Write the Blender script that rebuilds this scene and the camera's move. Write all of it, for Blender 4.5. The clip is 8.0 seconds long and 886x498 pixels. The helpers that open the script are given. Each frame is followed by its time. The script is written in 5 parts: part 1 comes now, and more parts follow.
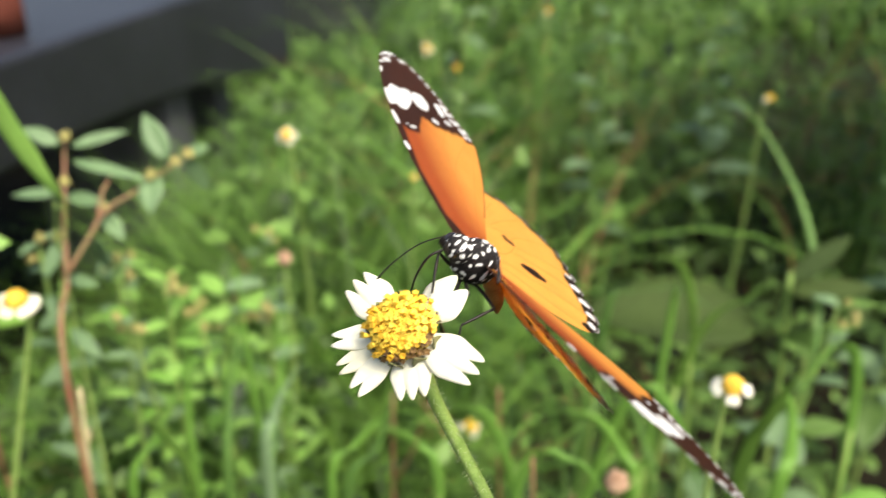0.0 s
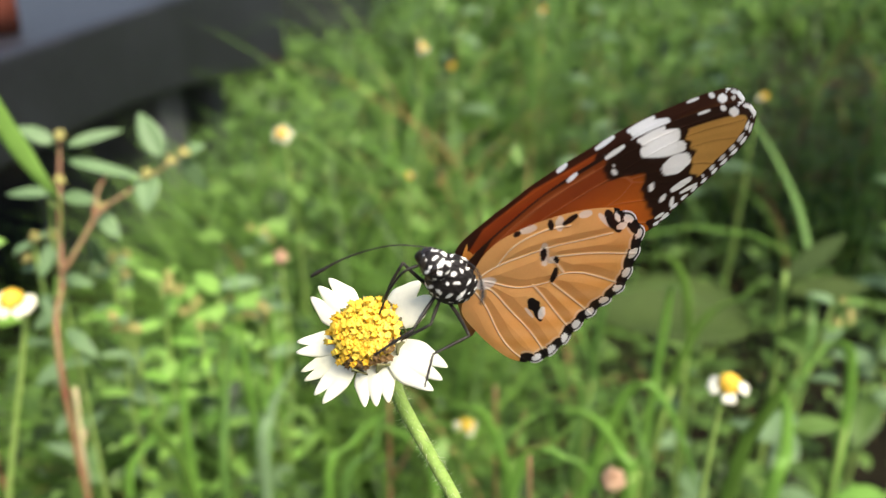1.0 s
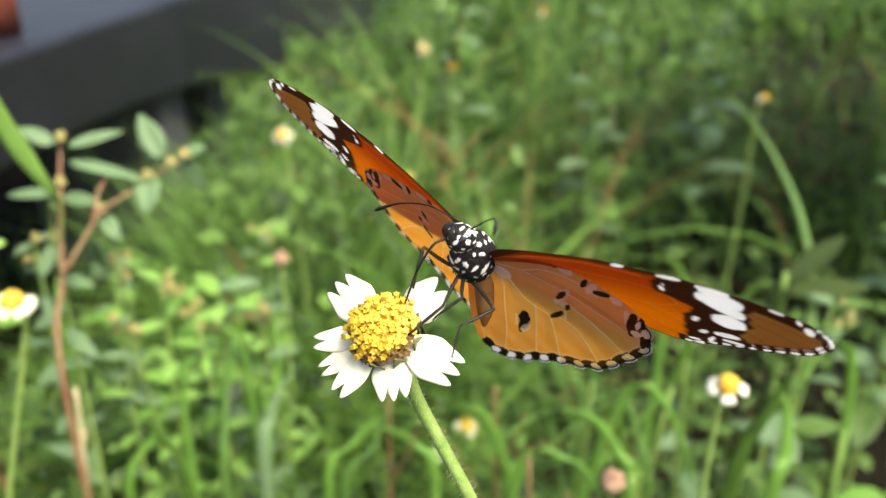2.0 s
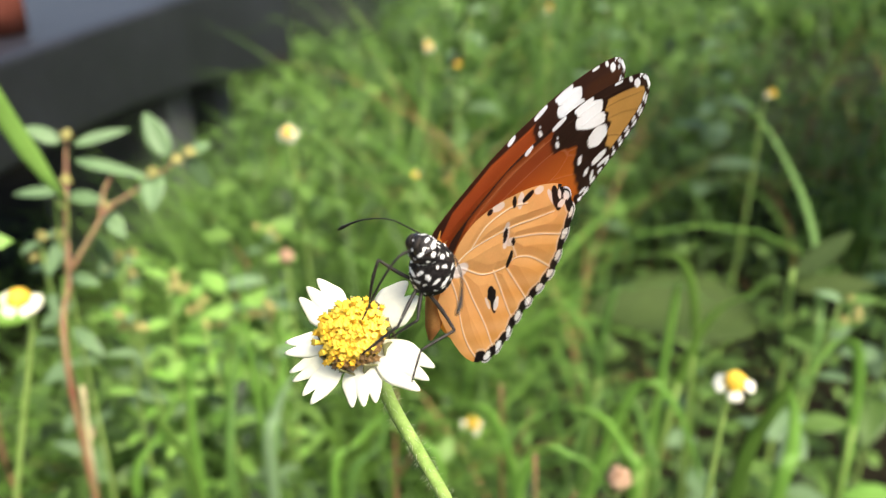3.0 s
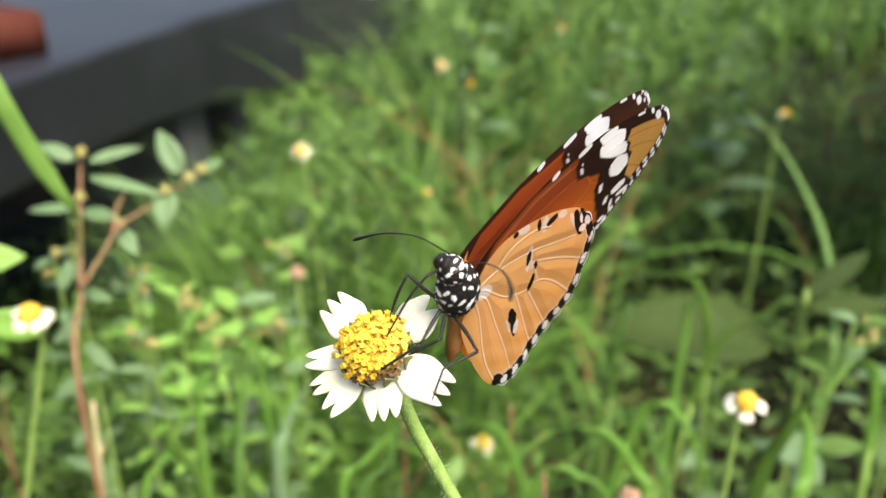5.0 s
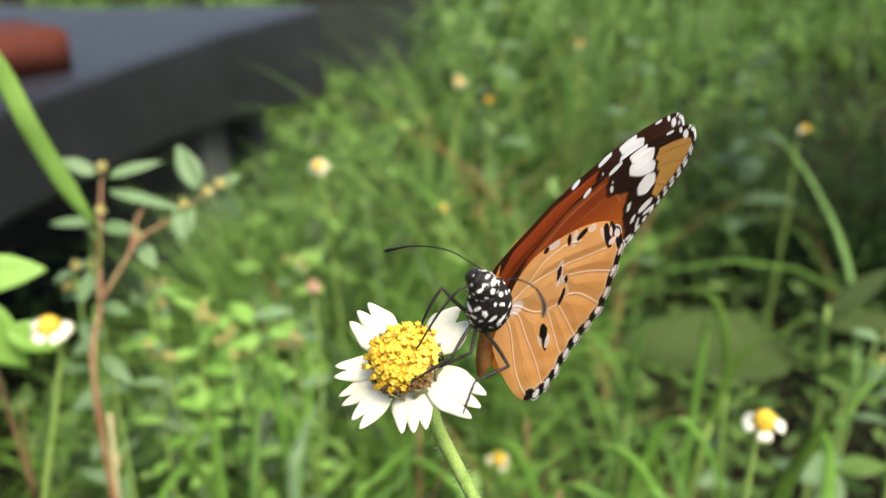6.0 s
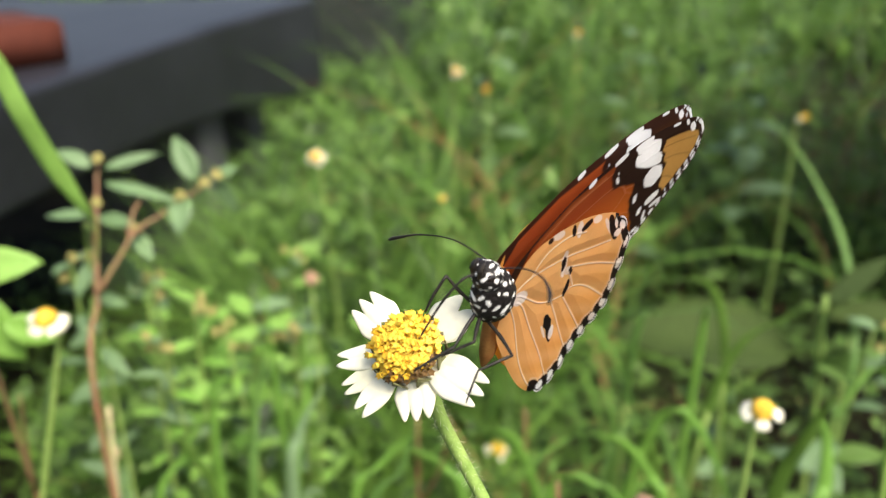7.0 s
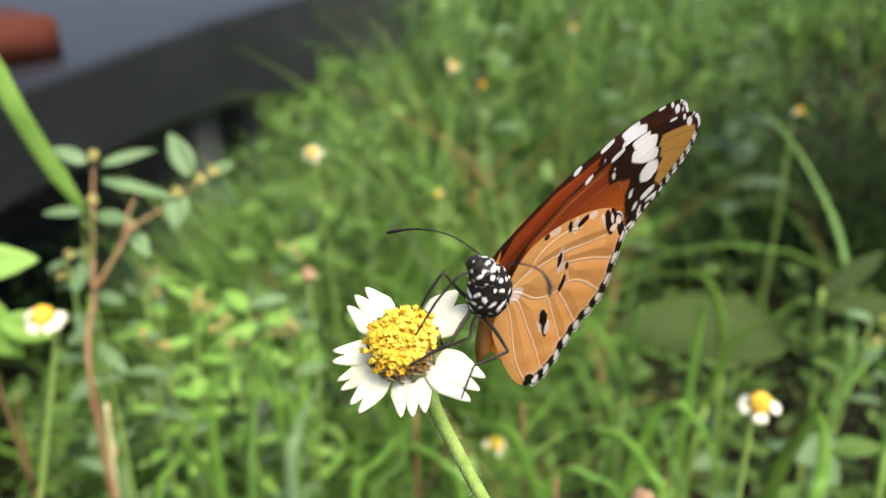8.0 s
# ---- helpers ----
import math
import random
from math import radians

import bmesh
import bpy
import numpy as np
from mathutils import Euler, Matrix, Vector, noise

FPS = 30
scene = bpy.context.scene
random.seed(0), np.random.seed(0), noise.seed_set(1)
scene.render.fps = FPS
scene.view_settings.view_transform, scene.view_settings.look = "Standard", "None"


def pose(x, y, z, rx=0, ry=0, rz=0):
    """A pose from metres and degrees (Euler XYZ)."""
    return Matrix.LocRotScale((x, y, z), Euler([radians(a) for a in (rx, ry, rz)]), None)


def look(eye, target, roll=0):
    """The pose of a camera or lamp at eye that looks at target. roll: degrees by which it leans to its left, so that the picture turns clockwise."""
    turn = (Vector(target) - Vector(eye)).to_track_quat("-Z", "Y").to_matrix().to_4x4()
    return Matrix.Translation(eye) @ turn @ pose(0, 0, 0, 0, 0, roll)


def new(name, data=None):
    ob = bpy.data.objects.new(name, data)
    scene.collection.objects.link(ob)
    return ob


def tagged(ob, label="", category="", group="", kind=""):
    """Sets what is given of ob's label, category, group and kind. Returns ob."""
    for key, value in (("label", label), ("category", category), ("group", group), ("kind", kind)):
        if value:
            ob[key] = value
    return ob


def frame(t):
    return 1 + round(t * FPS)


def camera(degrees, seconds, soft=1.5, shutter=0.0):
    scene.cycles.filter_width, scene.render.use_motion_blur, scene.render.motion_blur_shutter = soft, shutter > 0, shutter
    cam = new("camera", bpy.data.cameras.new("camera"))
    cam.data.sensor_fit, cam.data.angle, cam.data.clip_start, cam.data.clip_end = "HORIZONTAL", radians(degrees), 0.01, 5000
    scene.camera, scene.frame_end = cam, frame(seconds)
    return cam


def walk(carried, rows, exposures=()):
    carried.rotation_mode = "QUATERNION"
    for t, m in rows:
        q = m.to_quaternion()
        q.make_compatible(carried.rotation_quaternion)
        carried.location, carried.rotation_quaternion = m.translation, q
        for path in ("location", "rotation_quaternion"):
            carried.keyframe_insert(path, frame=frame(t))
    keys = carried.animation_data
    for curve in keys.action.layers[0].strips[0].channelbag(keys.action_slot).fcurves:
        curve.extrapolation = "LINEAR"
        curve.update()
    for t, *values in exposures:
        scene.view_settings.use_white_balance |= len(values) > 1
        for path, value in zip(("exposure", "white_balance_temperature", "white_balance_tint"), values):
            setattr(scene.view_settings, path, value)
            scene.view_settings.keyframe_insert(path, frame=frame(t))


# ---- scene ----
cam = camera(60, 8.0, soft=1.1, shutter=0.35)
# close-up lens: sharp at the flower, soft behind
cam.data.dof.use_dof = True
cam.data.dof.focus_distance = 0.0925
cam.data.dof.aperture_fstop = 17.5
walk(cam, [
    (0, pose(0.0000, 0.0000, 0.4200, 65.000, -0.000, 0.000)),
    (0.5, pose(-0.0002, -0.0000, 0.4200, 64.871, -0.052, -0.287)),
    (1, pose(-0.0008, -0.0000, 0.4201, 64.888, -0.125, -0.405)),
    (1.5, pose(-0.0006, -0.0002, 0.4204, 64.989, -0.136, -0.379)),
    (3, pose(-0.0001, -0.0000, 0.4199, 64.806, 0.231, 0.015)),
    (3.5, pose(0.0002, 0.0003, 0.4197, 65.042, 0.403, 0.565)),
    (4, pose(0.0005, 0.0004, 0.4196, 65.404, 0.447, 0.968)),
    (4.5, pose(0.0010, -0.0000, 0.4197, 65.582, 0.409, 0.781)),
    (6, pose(0.0024, -0.0001, 0.4196, 67.336, 0.710, 2.435)),
    (6.5, pose(0.0028, 0.0002, 0.4193, 66.904, 0.976, 2.773)),
    (7, pose(0.0026, 0.0004, 0.4194, 66.633, 0.899, 2.217)),
    (7.5, pose(0.0022, 0.0004, 0.4193, 66.358, 0.972, 1.900)),
    (8, pose(0.0024, 0.0004, 0.4192, 66.310, 1.079, 1.877)),
], exposures=[(0, 0.88, 6900, 10), (0.7, 0.92, 6900, 10), (1.5, 1.02, 6900, 10), (4, 1.1, 6900, 10), (6, 0.92, 6900, 10), (6.5, 0.88, 6900, 10), (8, 0.9, 6900, 10)])

# ---- light: bright hazy sky, soft sun high to the side ----
SUN_ELEVATION, SUN_TURN = radians(56), radians(138)
world = bpy.data.worlds.new("sky")
scene.world = world
world.use_nodes = True
wn = world.node_tree.nodes
sky = wn.new("ShaderNodeTexSky")
sky.sky_type = "NISHITA"
sky.sun_disc = False
sky.sun_elevation = SUN_ELEVATION
sky.sun_rotation = SUN_TURN
sky.dust_density = 4.0
wn["Background"].inputs["Strength"].default_value = 0.15
world.node_tree.links.new(sky.outputs["Color"], wn["Background"].inputs["Color"])
sun = new("sun", bpy.data.lights.new("sun", "SUN"))
sun.data.energy = 3.8
sun.data.angle = radians(32)
sun.data.color = (1.0, 0.96, 0.88)
sun.matrix_basis = look((0, 0, 0), (-math.sin(SUN_TURN) * math.cos(SUN_ELEVATION), -math.cos(SUN_TURN) * math.cos(SUN_ELEVATION), -math.sin(SUN_ELEVATION)))


# ---- materials ----
def surface(name, c1, c2, scale=40.0, rough=0.6, bump=0.15, spec=0.4, clear=0.0, vary=None, attribute=None, fine=9.0, grain=0.25, metal=0.0, through_gamma=1.0, richer=1.0):
    """Two colours mixed by coarse and fine noise; clear: share of light let through; vary: None, 'island' or 'object'."""
    m = bpy.data.materials.new(name)
    m.use_nodes = True
    nt = m.node_tree
    n, link = nt.nodes, nt.links.new
    bsdf = n["Principled BSDF"]
    bsdf.inputs["Roughness"].default_value = rough
    bsdf.inputs["Specular IOR Level"].default_value = spec
    bsdf.inputs["Metallic"].default_value = metal
    co = n.new("ShaderNodeTexCoord")
    coarse = n.new("ShaderNodeTexNoise")
    coarse.inputs["Scale"].default_value = scale
    coarse.inputs["Detail"].default_value = 4
    small = n.new("ShaderNodeTexNoise")
    small.inputs["Scale"].default_value = scale * fine
    small.inputs["Detail"].default_value = 3
    link(co.outputs["Object"], coarse.inputs["Vector"])
    link(co.outputs["Object"], small.inputs["Vector"])
    mix = n.new("ShaderNodeMix")
    mix.data_type = "RGBA"
    if attribute:
        at = n.new("ShaderNodeAttribute")
        at.attribute_name = attribute
        dark = n.new("ShaderNodeMix")
        dark.data_type = "RGBA"
        dark.blend_type = "MULTIPLY"
        link(at.outputs["Color"], dark.inputs["A"])
        dark.inputs["B"].default_value = (0.86, 0.82, 0.78, 1)
        ramp = n.new("ShaderNodeMapRange")
        link(coarse.outputs["Fac"], ramp.inputs["Value"])
        ramp.inputs["From Min"].default_value, ramp.inputs["From Max"].default_value = 0.4, 0.75
        ramp.inputs["To Max"].default_value = 0.55
        link(ramp.outputs["Result"], dark.inputs["Factor"])
        colour = dark.outputs["Result"]
    else:
        ramp = n.new("ShaderNodeMapRange")
        ramp.inputs["From Min"].default_value, ramp.inputs["From Max"].default_value = 0.3, 0.7
        if vary == "island":
            g = n.new("ShaderNodeNewGeometry")
            add = n.new("ShaderNodeMath")
            add.operation = "MULTIPLY_ADD"
            link(g.outputs["Random Per Island"], add.inputs[0])
            add.inputs[1].default_value = 0.7
            link(coarse.outputs["Fac"], add.inputs[2])
            ramp.inputs["From Min"].default_value, ramp.inputs["From Max"].default_value = 0.5, 1.1
            link(add.outputs[0], ramp.inputs["Value"])
        elif vary == "object":
            g = n.new("ShaderNodeObjectInfo")
            add = n.new("ShaderNodeMath")
            add.operation = "MULTIPLY_ADD"
            link(g.outputs["Random"], add.inputs[0])
            add.inputs[1].default_value = 0.7
            link(coarse.outputs["Fac"], add.inputs[2])
            ramp.inputs["From Min"].default_value, ramp.inputs["From Max"].default_value = 0.5, 1.1
            link(add.outputs[0], ramp.inputs["Value"])
        else:
            link(coarse.outputs["Fac"], ramp.inputs["Value"])
        mix.inputs["A"].default_value = (*c1, 1)
        mix.inputs["B"].default_value = (*c2, 1)
        link(ramp.outputs["Result"], mix.inputs["Factor"])
        colour = mix.outputs["Result"]
    grains = n.new("ShaderNodeMix")
    grains.data_type = "RGBA"
    grains.blend_type = "MULTIPLY"
    link(colour, grains.inputs["A"])
    grey = n.new("ShaderNodeMapRange")
    link(small.outputs["Fac"], grey.inputs["Value"])
    grey.inputs["From Min"].default_value, grey.inputs["From Max"].default_value = 0.3, 0.7
    grey.inputs["To Min"].default_value, grey.inputs["To Max"].default_value = 1.0 - grain, 1.0
    link(grey.outputs["Result"], grains.inputs["B"])
    grains.inputs["Factor"].default_value = 1.0
    link(grains.outputs["Result"], bsdf.inputs["Base Color"])
    bp = n.new("ShaderNodeBump")
    bp.inputs["Strength"].default_value = bump
    bp.inputs["Distance"].default_value = 0.15 / (scale * fine)
    link(small.outputs["Fac"], bp.inputs["Height"])
    link(bp.outputs["Normal"], bsdf.inputs["Normal"])
    if clear:
        tr = n.new("ShaderNodeBsdfTranslucent")
        gm = n.new("ShaderNodeGamma")
        gm.inputs["Gamma"].default_value = through_gamma
        link(grains.outputs["Result"], gm.inputs["Color"])
        hs = n.new("ShaderNodeHueSaturation")
        hs.inputs["Saturation"].default_value = richer
        link(gm.outputs["Color"], hs.inputs["Color"])
        link(hs.outputs["Color"], tr.inputs["Color"])
        ms = n.new("ShaderNodeMixShader")
        ms.inputs["Fac"].default_value = clear
        link(bsdf.outputs[0], ms.inputs[1])
        link(tr.outputs[0], ms.inputs[2])
        link(ms.outputs[0], n["Material Output"].inputs["Surface"])
    return m


# soil: base colour lowered to carry the deep shade of the gaps
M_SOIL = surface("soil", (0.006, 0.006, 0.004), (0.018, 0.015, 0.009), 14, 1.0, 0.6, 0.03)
M_GRASS = surface("grass_blade", (0.010, 0.03, 0.006), (0.142, 0.278, 0.044), 13, 0.5, 0.1, 0.28, 0.3, "island", grain=0.15)
M_LEAF = surface("weed_leaf", (0.012, 0.03, 0.007), (0.132, 0.245, 0.048), 14, 0.5, 0.15, 0.28, 0.25, "island", grain=0.2)
M_YOUNG = surface("young_grass", (0.105, 0.26, 0.038), (0.2, 0.4, 0.07), 20, 0.45, 0.1, 0.32, 0.42, "island", grain=0.15)
M_KNOT = surface("flower_knot", (0.2, 0.2, 0.06), (0.34, 0.3, 0.11), 300, 0.7, 0.3, 0.2)
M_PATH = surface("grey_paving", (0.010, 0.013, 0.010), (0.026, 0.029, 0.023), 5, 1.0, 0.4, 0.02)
M_FADED = surface("faded_floret", (0.1, 0.055, 0.02), (0.24, 0.14, 0.05), 500, 0.7, 0.3, 0.2)
M_BARK = surface("grey_bark", (0.06, 0.045, 0.03), (0.14, 0.11, 0.08), 40, 0.9, 0.5, 0.2)
M_BLADE = surface("mid_green_blade", (0.075, 0.17, 0.035), (0.12, 0.24, 0.05), 30, 0.5, 0.1, 0.3, 0.3, "object", grain=0.15)
M_DRY = surface("dry_stalk", (0.26, 0.13, 0.05), (0.42, 0.27, 0.12), 60, 0.8, 0.2, 0.2, 0.0, "island")
M_STRAW = surface("straw", (0.42, 0.36, 0.18), (0.55, 0.48, 0.28), 120, 0.7, 0.2, 0.3)
M_WEED = surface("weed_leaf_pale", (0.115, 0.2, 0.085), (0.18, 0.29, 0.135), 60, 0.5, 0.2, 0.4, 0.25, "object", grain=0.2)
M_REDSTEM = surface("reddish_stem", (0.2, 0.07, 0.04), (0.22, 0.16, 0.07), 90, 0.6, 0.2)
M_LIME = surface("bright_leaf", (0.23, 0.44, 0.08), (0.32, 0.55, 0.13), 40, 0.45, 0.1, 0.4, 0.45, "object", grain=0.12)
# olive leaves; the base colour is darkened in place of the shade on them
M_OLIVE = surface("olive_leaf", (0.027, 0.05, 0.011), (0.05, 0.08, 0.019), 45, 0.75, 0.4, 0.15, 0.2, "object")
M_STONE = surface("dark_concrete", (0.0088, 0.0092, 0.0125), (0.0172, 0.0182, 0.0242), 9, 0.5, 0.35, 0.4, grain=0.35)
M_POST = surface("grey_post", (0.05, 0.052, 0.058), (0.1, 0.1, 0.11), 16, 0.8, 0.4, 0.3)
M_BRICK = surface("red_brick", (0.05, 0.011, 0.006), (0.085, 0.021, 0.012), 30, 0.85, 0.5, 0.2)
M_STEM = surface("flower_stem", (0.2, 0.33, 0.07), (0.33, 0.47, 0.13), 400, 0.55, 0.3, 0.35, 0.12)
M_HAIR = surface("plant_hair", (0.5, 0.58, 0.36), (0.62, 0.68, 0.46), 500, 0.5, 0.0, 0.4, 0.4)
M_RAY = surface("cream_petal", (0.8, 0.78, 0.6), (0.88, 0.87, 0.74), 160, 0.5, 0.15, 0.25, 0.42, "object", grain=0.08)
M_DISC = surface("yellow_floret", (0.8, 0.47, 0.035), (0.9, 0.67, 0.09), 500, 0.5, 0.15, 0.3, 0.12, "object", grain=0.18)
M_ORANGE = surface("orange_disc", (0.66, 0.36, 0.03), (0.8, 0.54, 0.07), 300, 0.6, 0.3, 0.25, 0.1)
M_BRACT = surface("purple_green_bract", (0.09, 0.06, 0.035), (0.2, 0.22, 0.08), 500, 0.6, 0.3, 0.3)
M_BUD = surface("brown_bud", (0.26, 0.15, 0.09), (0.42, 0.29, 0.19), 200, 0.8, 0.3, 0.2)
M_WING = surface("wing_scales", (0, 0, 0), (0, 0, 0), 260, 0.62, 0.22, 0.25, 0.62, attribute="pattern", fine=14, grain=0.06, through_gamma=0.55, richer=1.25)
M_ABDOMEN = surface("abdomen_scales", (0.3, 0.12, 0.035), (0.45, 0.22, 0.07), 500, 0.7, 0.4, 0.2)
M_BODY = surface("body_scales", (0, 0, 0), (0, 0, 0), 500, 0.6, 0.25, 0.2, attribute="pattern", fine=10, grain=0.25)
M_BLACK = surface("black_chitin", (0.008, 0.007, 0.006), (0.025, 0.02, 0.016), 900, 0.5, 0.2, 0.25)
M_EYE = surface("compound_eye", (0.006, 0.005, 0.005), (0.02, 0.014, 0.012), 700, 0.18, 0.1, 0.6)


# ---- mesh tools ----
def mesh_from(name, verts, faces, smooth=True):
    me = bpy.data.meshes.new(name)
    me.from_pydata([tuple(v) for v in verts], [], [tuple(f) for f in faces])
    if smooth:
        me.shade_smooth()
    me.update()
    return me


def part(name, data, material, parent, label=""):
    """One mesh object under a thing; data is a bmesh or a mesh."""
    if isinstance(data, bmesh.types.BMesh):
        me = bpy.data.meshes.new(name)
        data.to_mesh(me)
        data.free()
        me.shade_smooth()
    else:
        me = data
    if material and not me.materials:
        me.materials.append(material)
    ob = new(name, me)
    ob.parent = parent
    if label:
        tagged(ob, label)
    return ob


def thing(name, at, label, category, group="", kind=""):
    ob = new(name)
    ob.empty_display_size = 0.01
    ob.matrix_basis = Matrix.Translation(at)
    return tagged(ob, label, category, group, kind)


def curve_points(pts, n):
    """n points along a smooth curve through pts."""
    p = [Vector(q) for q in pts]
    p = [p[0] * 2 - p[1]] + p + [p[-1] * 2 - p[-2]]
    out = []
    for i in range(n):
        u = i / (n - 1) * (len(p) - 3)
        k = min(int(u), len(p) - 4)
        f = u - k
        a, b, c, d = p[k:k + 4]
        out.append(0.5 * (2 * b + (c - a) * f + (2 * a - 5 * b + 4 * c - d) * f * f + (3 * b - a - 3 * c + d) * f ** 3))
    return out


def tube(pts, radii, sides=8, n=None):
    """A closed tube along pts; radii are spread along it."""
    n = n or max(4, 4 * len(pts))
    line = curve_points(pts, n)
    verts, faces = [], []
    side = None
    for i, p in enumerate(line):
        d = (line[min(i + 1, n - 1)] - line[max(i - 1, 0)]).normalized()
        if side is None:
            side = d.orthogonal().normalized()
        side = (side - d * side.dot(d)).normalized()
        up = d.cross(side)
        r = float(np.interp(i / (n - 1), np.linspace(0, 1, len(radii)), radii))
        for j in range(sides):
            a = 2 * math.pi * j / sides
            verts.append(p + (side * math.cos(a) + up * math.sin(a)) * r)
    for i in range(n - 1):
        for j in range(sides):
            k = (j + 1) % sides
            faces.append((i * sides + j, i * sides + k, (i + 1) * sides + k, (i + 1) * sides + j))
    faces.append(tuple(range(sides))[::-1])
    faces.append(tuple(range((n - 1) * sides, n * sides)))
    return verts, faces


def joined(pieces):
    verts, faces = [], []
    for v, f in pieces:
        o = len(verts)
        verts += list(v)
        faces += [tuple(i + o for i in q) for q in f]
    return verts, faces


def sheet_body(grid, thick):
    """A thin closed body over a grid of points, rows of equal length."""
    g = np.array(grid, float)
    h, wd = g.shape[:2]
    du = np.gradient(g, axis=0)
    dv = np.gradient(g, axis=1)
    nn = np.cross(du, dv)
    nn /= np.linalg.norm(nn, axis=2, keepdims=True) + 1e-15
    top, low = (g + nn * thick / 2).reshape(-1, 3), (g - nn * thick / 2).reshape(-1, 3)
    verts = np.concatenate([top, low])
    faces = []
    o = h * wd
    for i in range(h - 1):
        for j in range(wd - 1):
            a, b, c, d = i * wd + j, i * wd + j + 1, (i + 1) * wd + j + 1, (i + 1) * wd + j
            faces.append((a, d, c, b))
            faces.append((a + o, b + o, c + o, d + o))
    rim = [j for j in range(wd)] + [i * wd + wd - 1 for i in range(1, h)] + [(h - 1) * wd + j for j in range(wd - 2, -1, -1)] + [i * wd for i in range(h - 2, 0, -1)]
    for a, b in zip(rim, rim[1:] + rim[:1]):
        faces.append((a, b, b + o, a + o))
    return verts, faces


def leaf_shape(length, width, m, fold=0.25, droop=0.15, rows=9, cols=5, thick=0.00025, round_tip=0.8, wave=0.0):
    """A pointed leaf from the origin along +x, placed by m."""
    grid = []
    for i in range(rows):
        s = i / (rows - 1)
        w = width * 0.5 * (math.sin(math.pi * min(1.0, s ** round_tip)) ** 0.8 if 0 < s < 1 else 0.02)
        row = []
        for j in range(cols):
            t = 2 * j / (cols - 1) - 1
            row.append(m @ Vector((length * s, w * t, fold * w * abs(t) - droop * length * s * s + wave * width * math.sin(9 * s + 2 * t))))
        grid.append(row)
    return sheet_body(grid, thick)


# ---- ground ----
def ground():
    n = 90
    xs = np.linspace(-1, 1, n)
    xs = np.sign(xs) * np.abs(xs) ** 3 * 60
    verts, faces = [], []
    for y in xs:
        for x in xs:
            z = 0.03 * noise.noise((x * 2.5, y * 2.5, 0)) + 0.012 * noise.noise((x * 9, y * 9, 3))
            verts.append((x, y + 0.6, z - 0.02))
    for i in range(n - 1):
        for j in range(n - 1):
            faces.append((i * n + j, i * n + j + 1, (i + 1) * n + j + 1, (i + 1) * n + j))
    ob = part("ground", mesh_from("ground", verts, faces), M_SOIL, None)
    tagged(ob, "soil under the weeds and grass, coloured dark for the shade between tufts", "ground", kind="structure")


# a worn strip of grey paving far behind the bench
PATH = (-0.95, -0.14, 2.3, 4.6)


def on_path(x, y):
    return (x > PATH[0]) & (x < PATH[1] + 0.05 * np.sin(y * 7)) & (y > PATH[2]) & (y < PATH[3])


def path():
    nx, ny = 26, 70
    verts, faces = [], []
    for j in range(ny):
        for i in range(nx):
            x = PATH[0] + (PATH[1] - PATH[0]) * i / (nx - 1)
            y = PATH[2] + (PATH[3] - PATH[2]) * j / (ny - 1)
            edge = min(i, nx - 1 - i, j, ny - 1 - j)
            verts.append((x + 0.02 * noise.noise((x * 6, y * 6, 1)), y, (0.045 if edge else -0.06) + 0.006 * noise.noise((x * 9, y * 9, 4))))
    for j in range(ny - 1):
        for i in range(nx - 1):
            faces.append((j * nx + i, j * nx + i + 1, (j + 1) * nx + i + 1, (j + 1) * nx + i))
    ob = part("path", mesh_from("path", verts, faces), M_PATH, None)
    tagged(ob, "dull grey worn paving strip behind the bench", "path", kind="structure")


# ---- grass and low weeds ----
RNG = np.random.default_rng(7)


def patchy(x, y, s, seed):
    return np.array([noise.noise((a * s, b * s, seed)) for a, b in zip(x, y)])


def scatter(n, y0, y1, spread, extra):
    """Places between the distances y0 and y1 in front of the walker, wider further off."""
    y = y0 + (y1 - y0) * RNG.random(n) ** 0.75
    x = (RNG.random(n) * 2 - 1) * (spread * y + extra)
    return x, y


def under_bench(x, y):
    """True where the bench stands."""
    u = (x - BENCH[0]) * BENCH_ALONG[0] + (y - BENCH[1]) * BENCH_ALONG[1]
    v = (x - BENCH[0]) * BENCH_ALONG[1] * -1 + (y - BENCH[1]) * BENCH_ALONG[0]
    return (u > -0.9) & (u < 0.6) & (v > -0.03) & (v < 0.6)


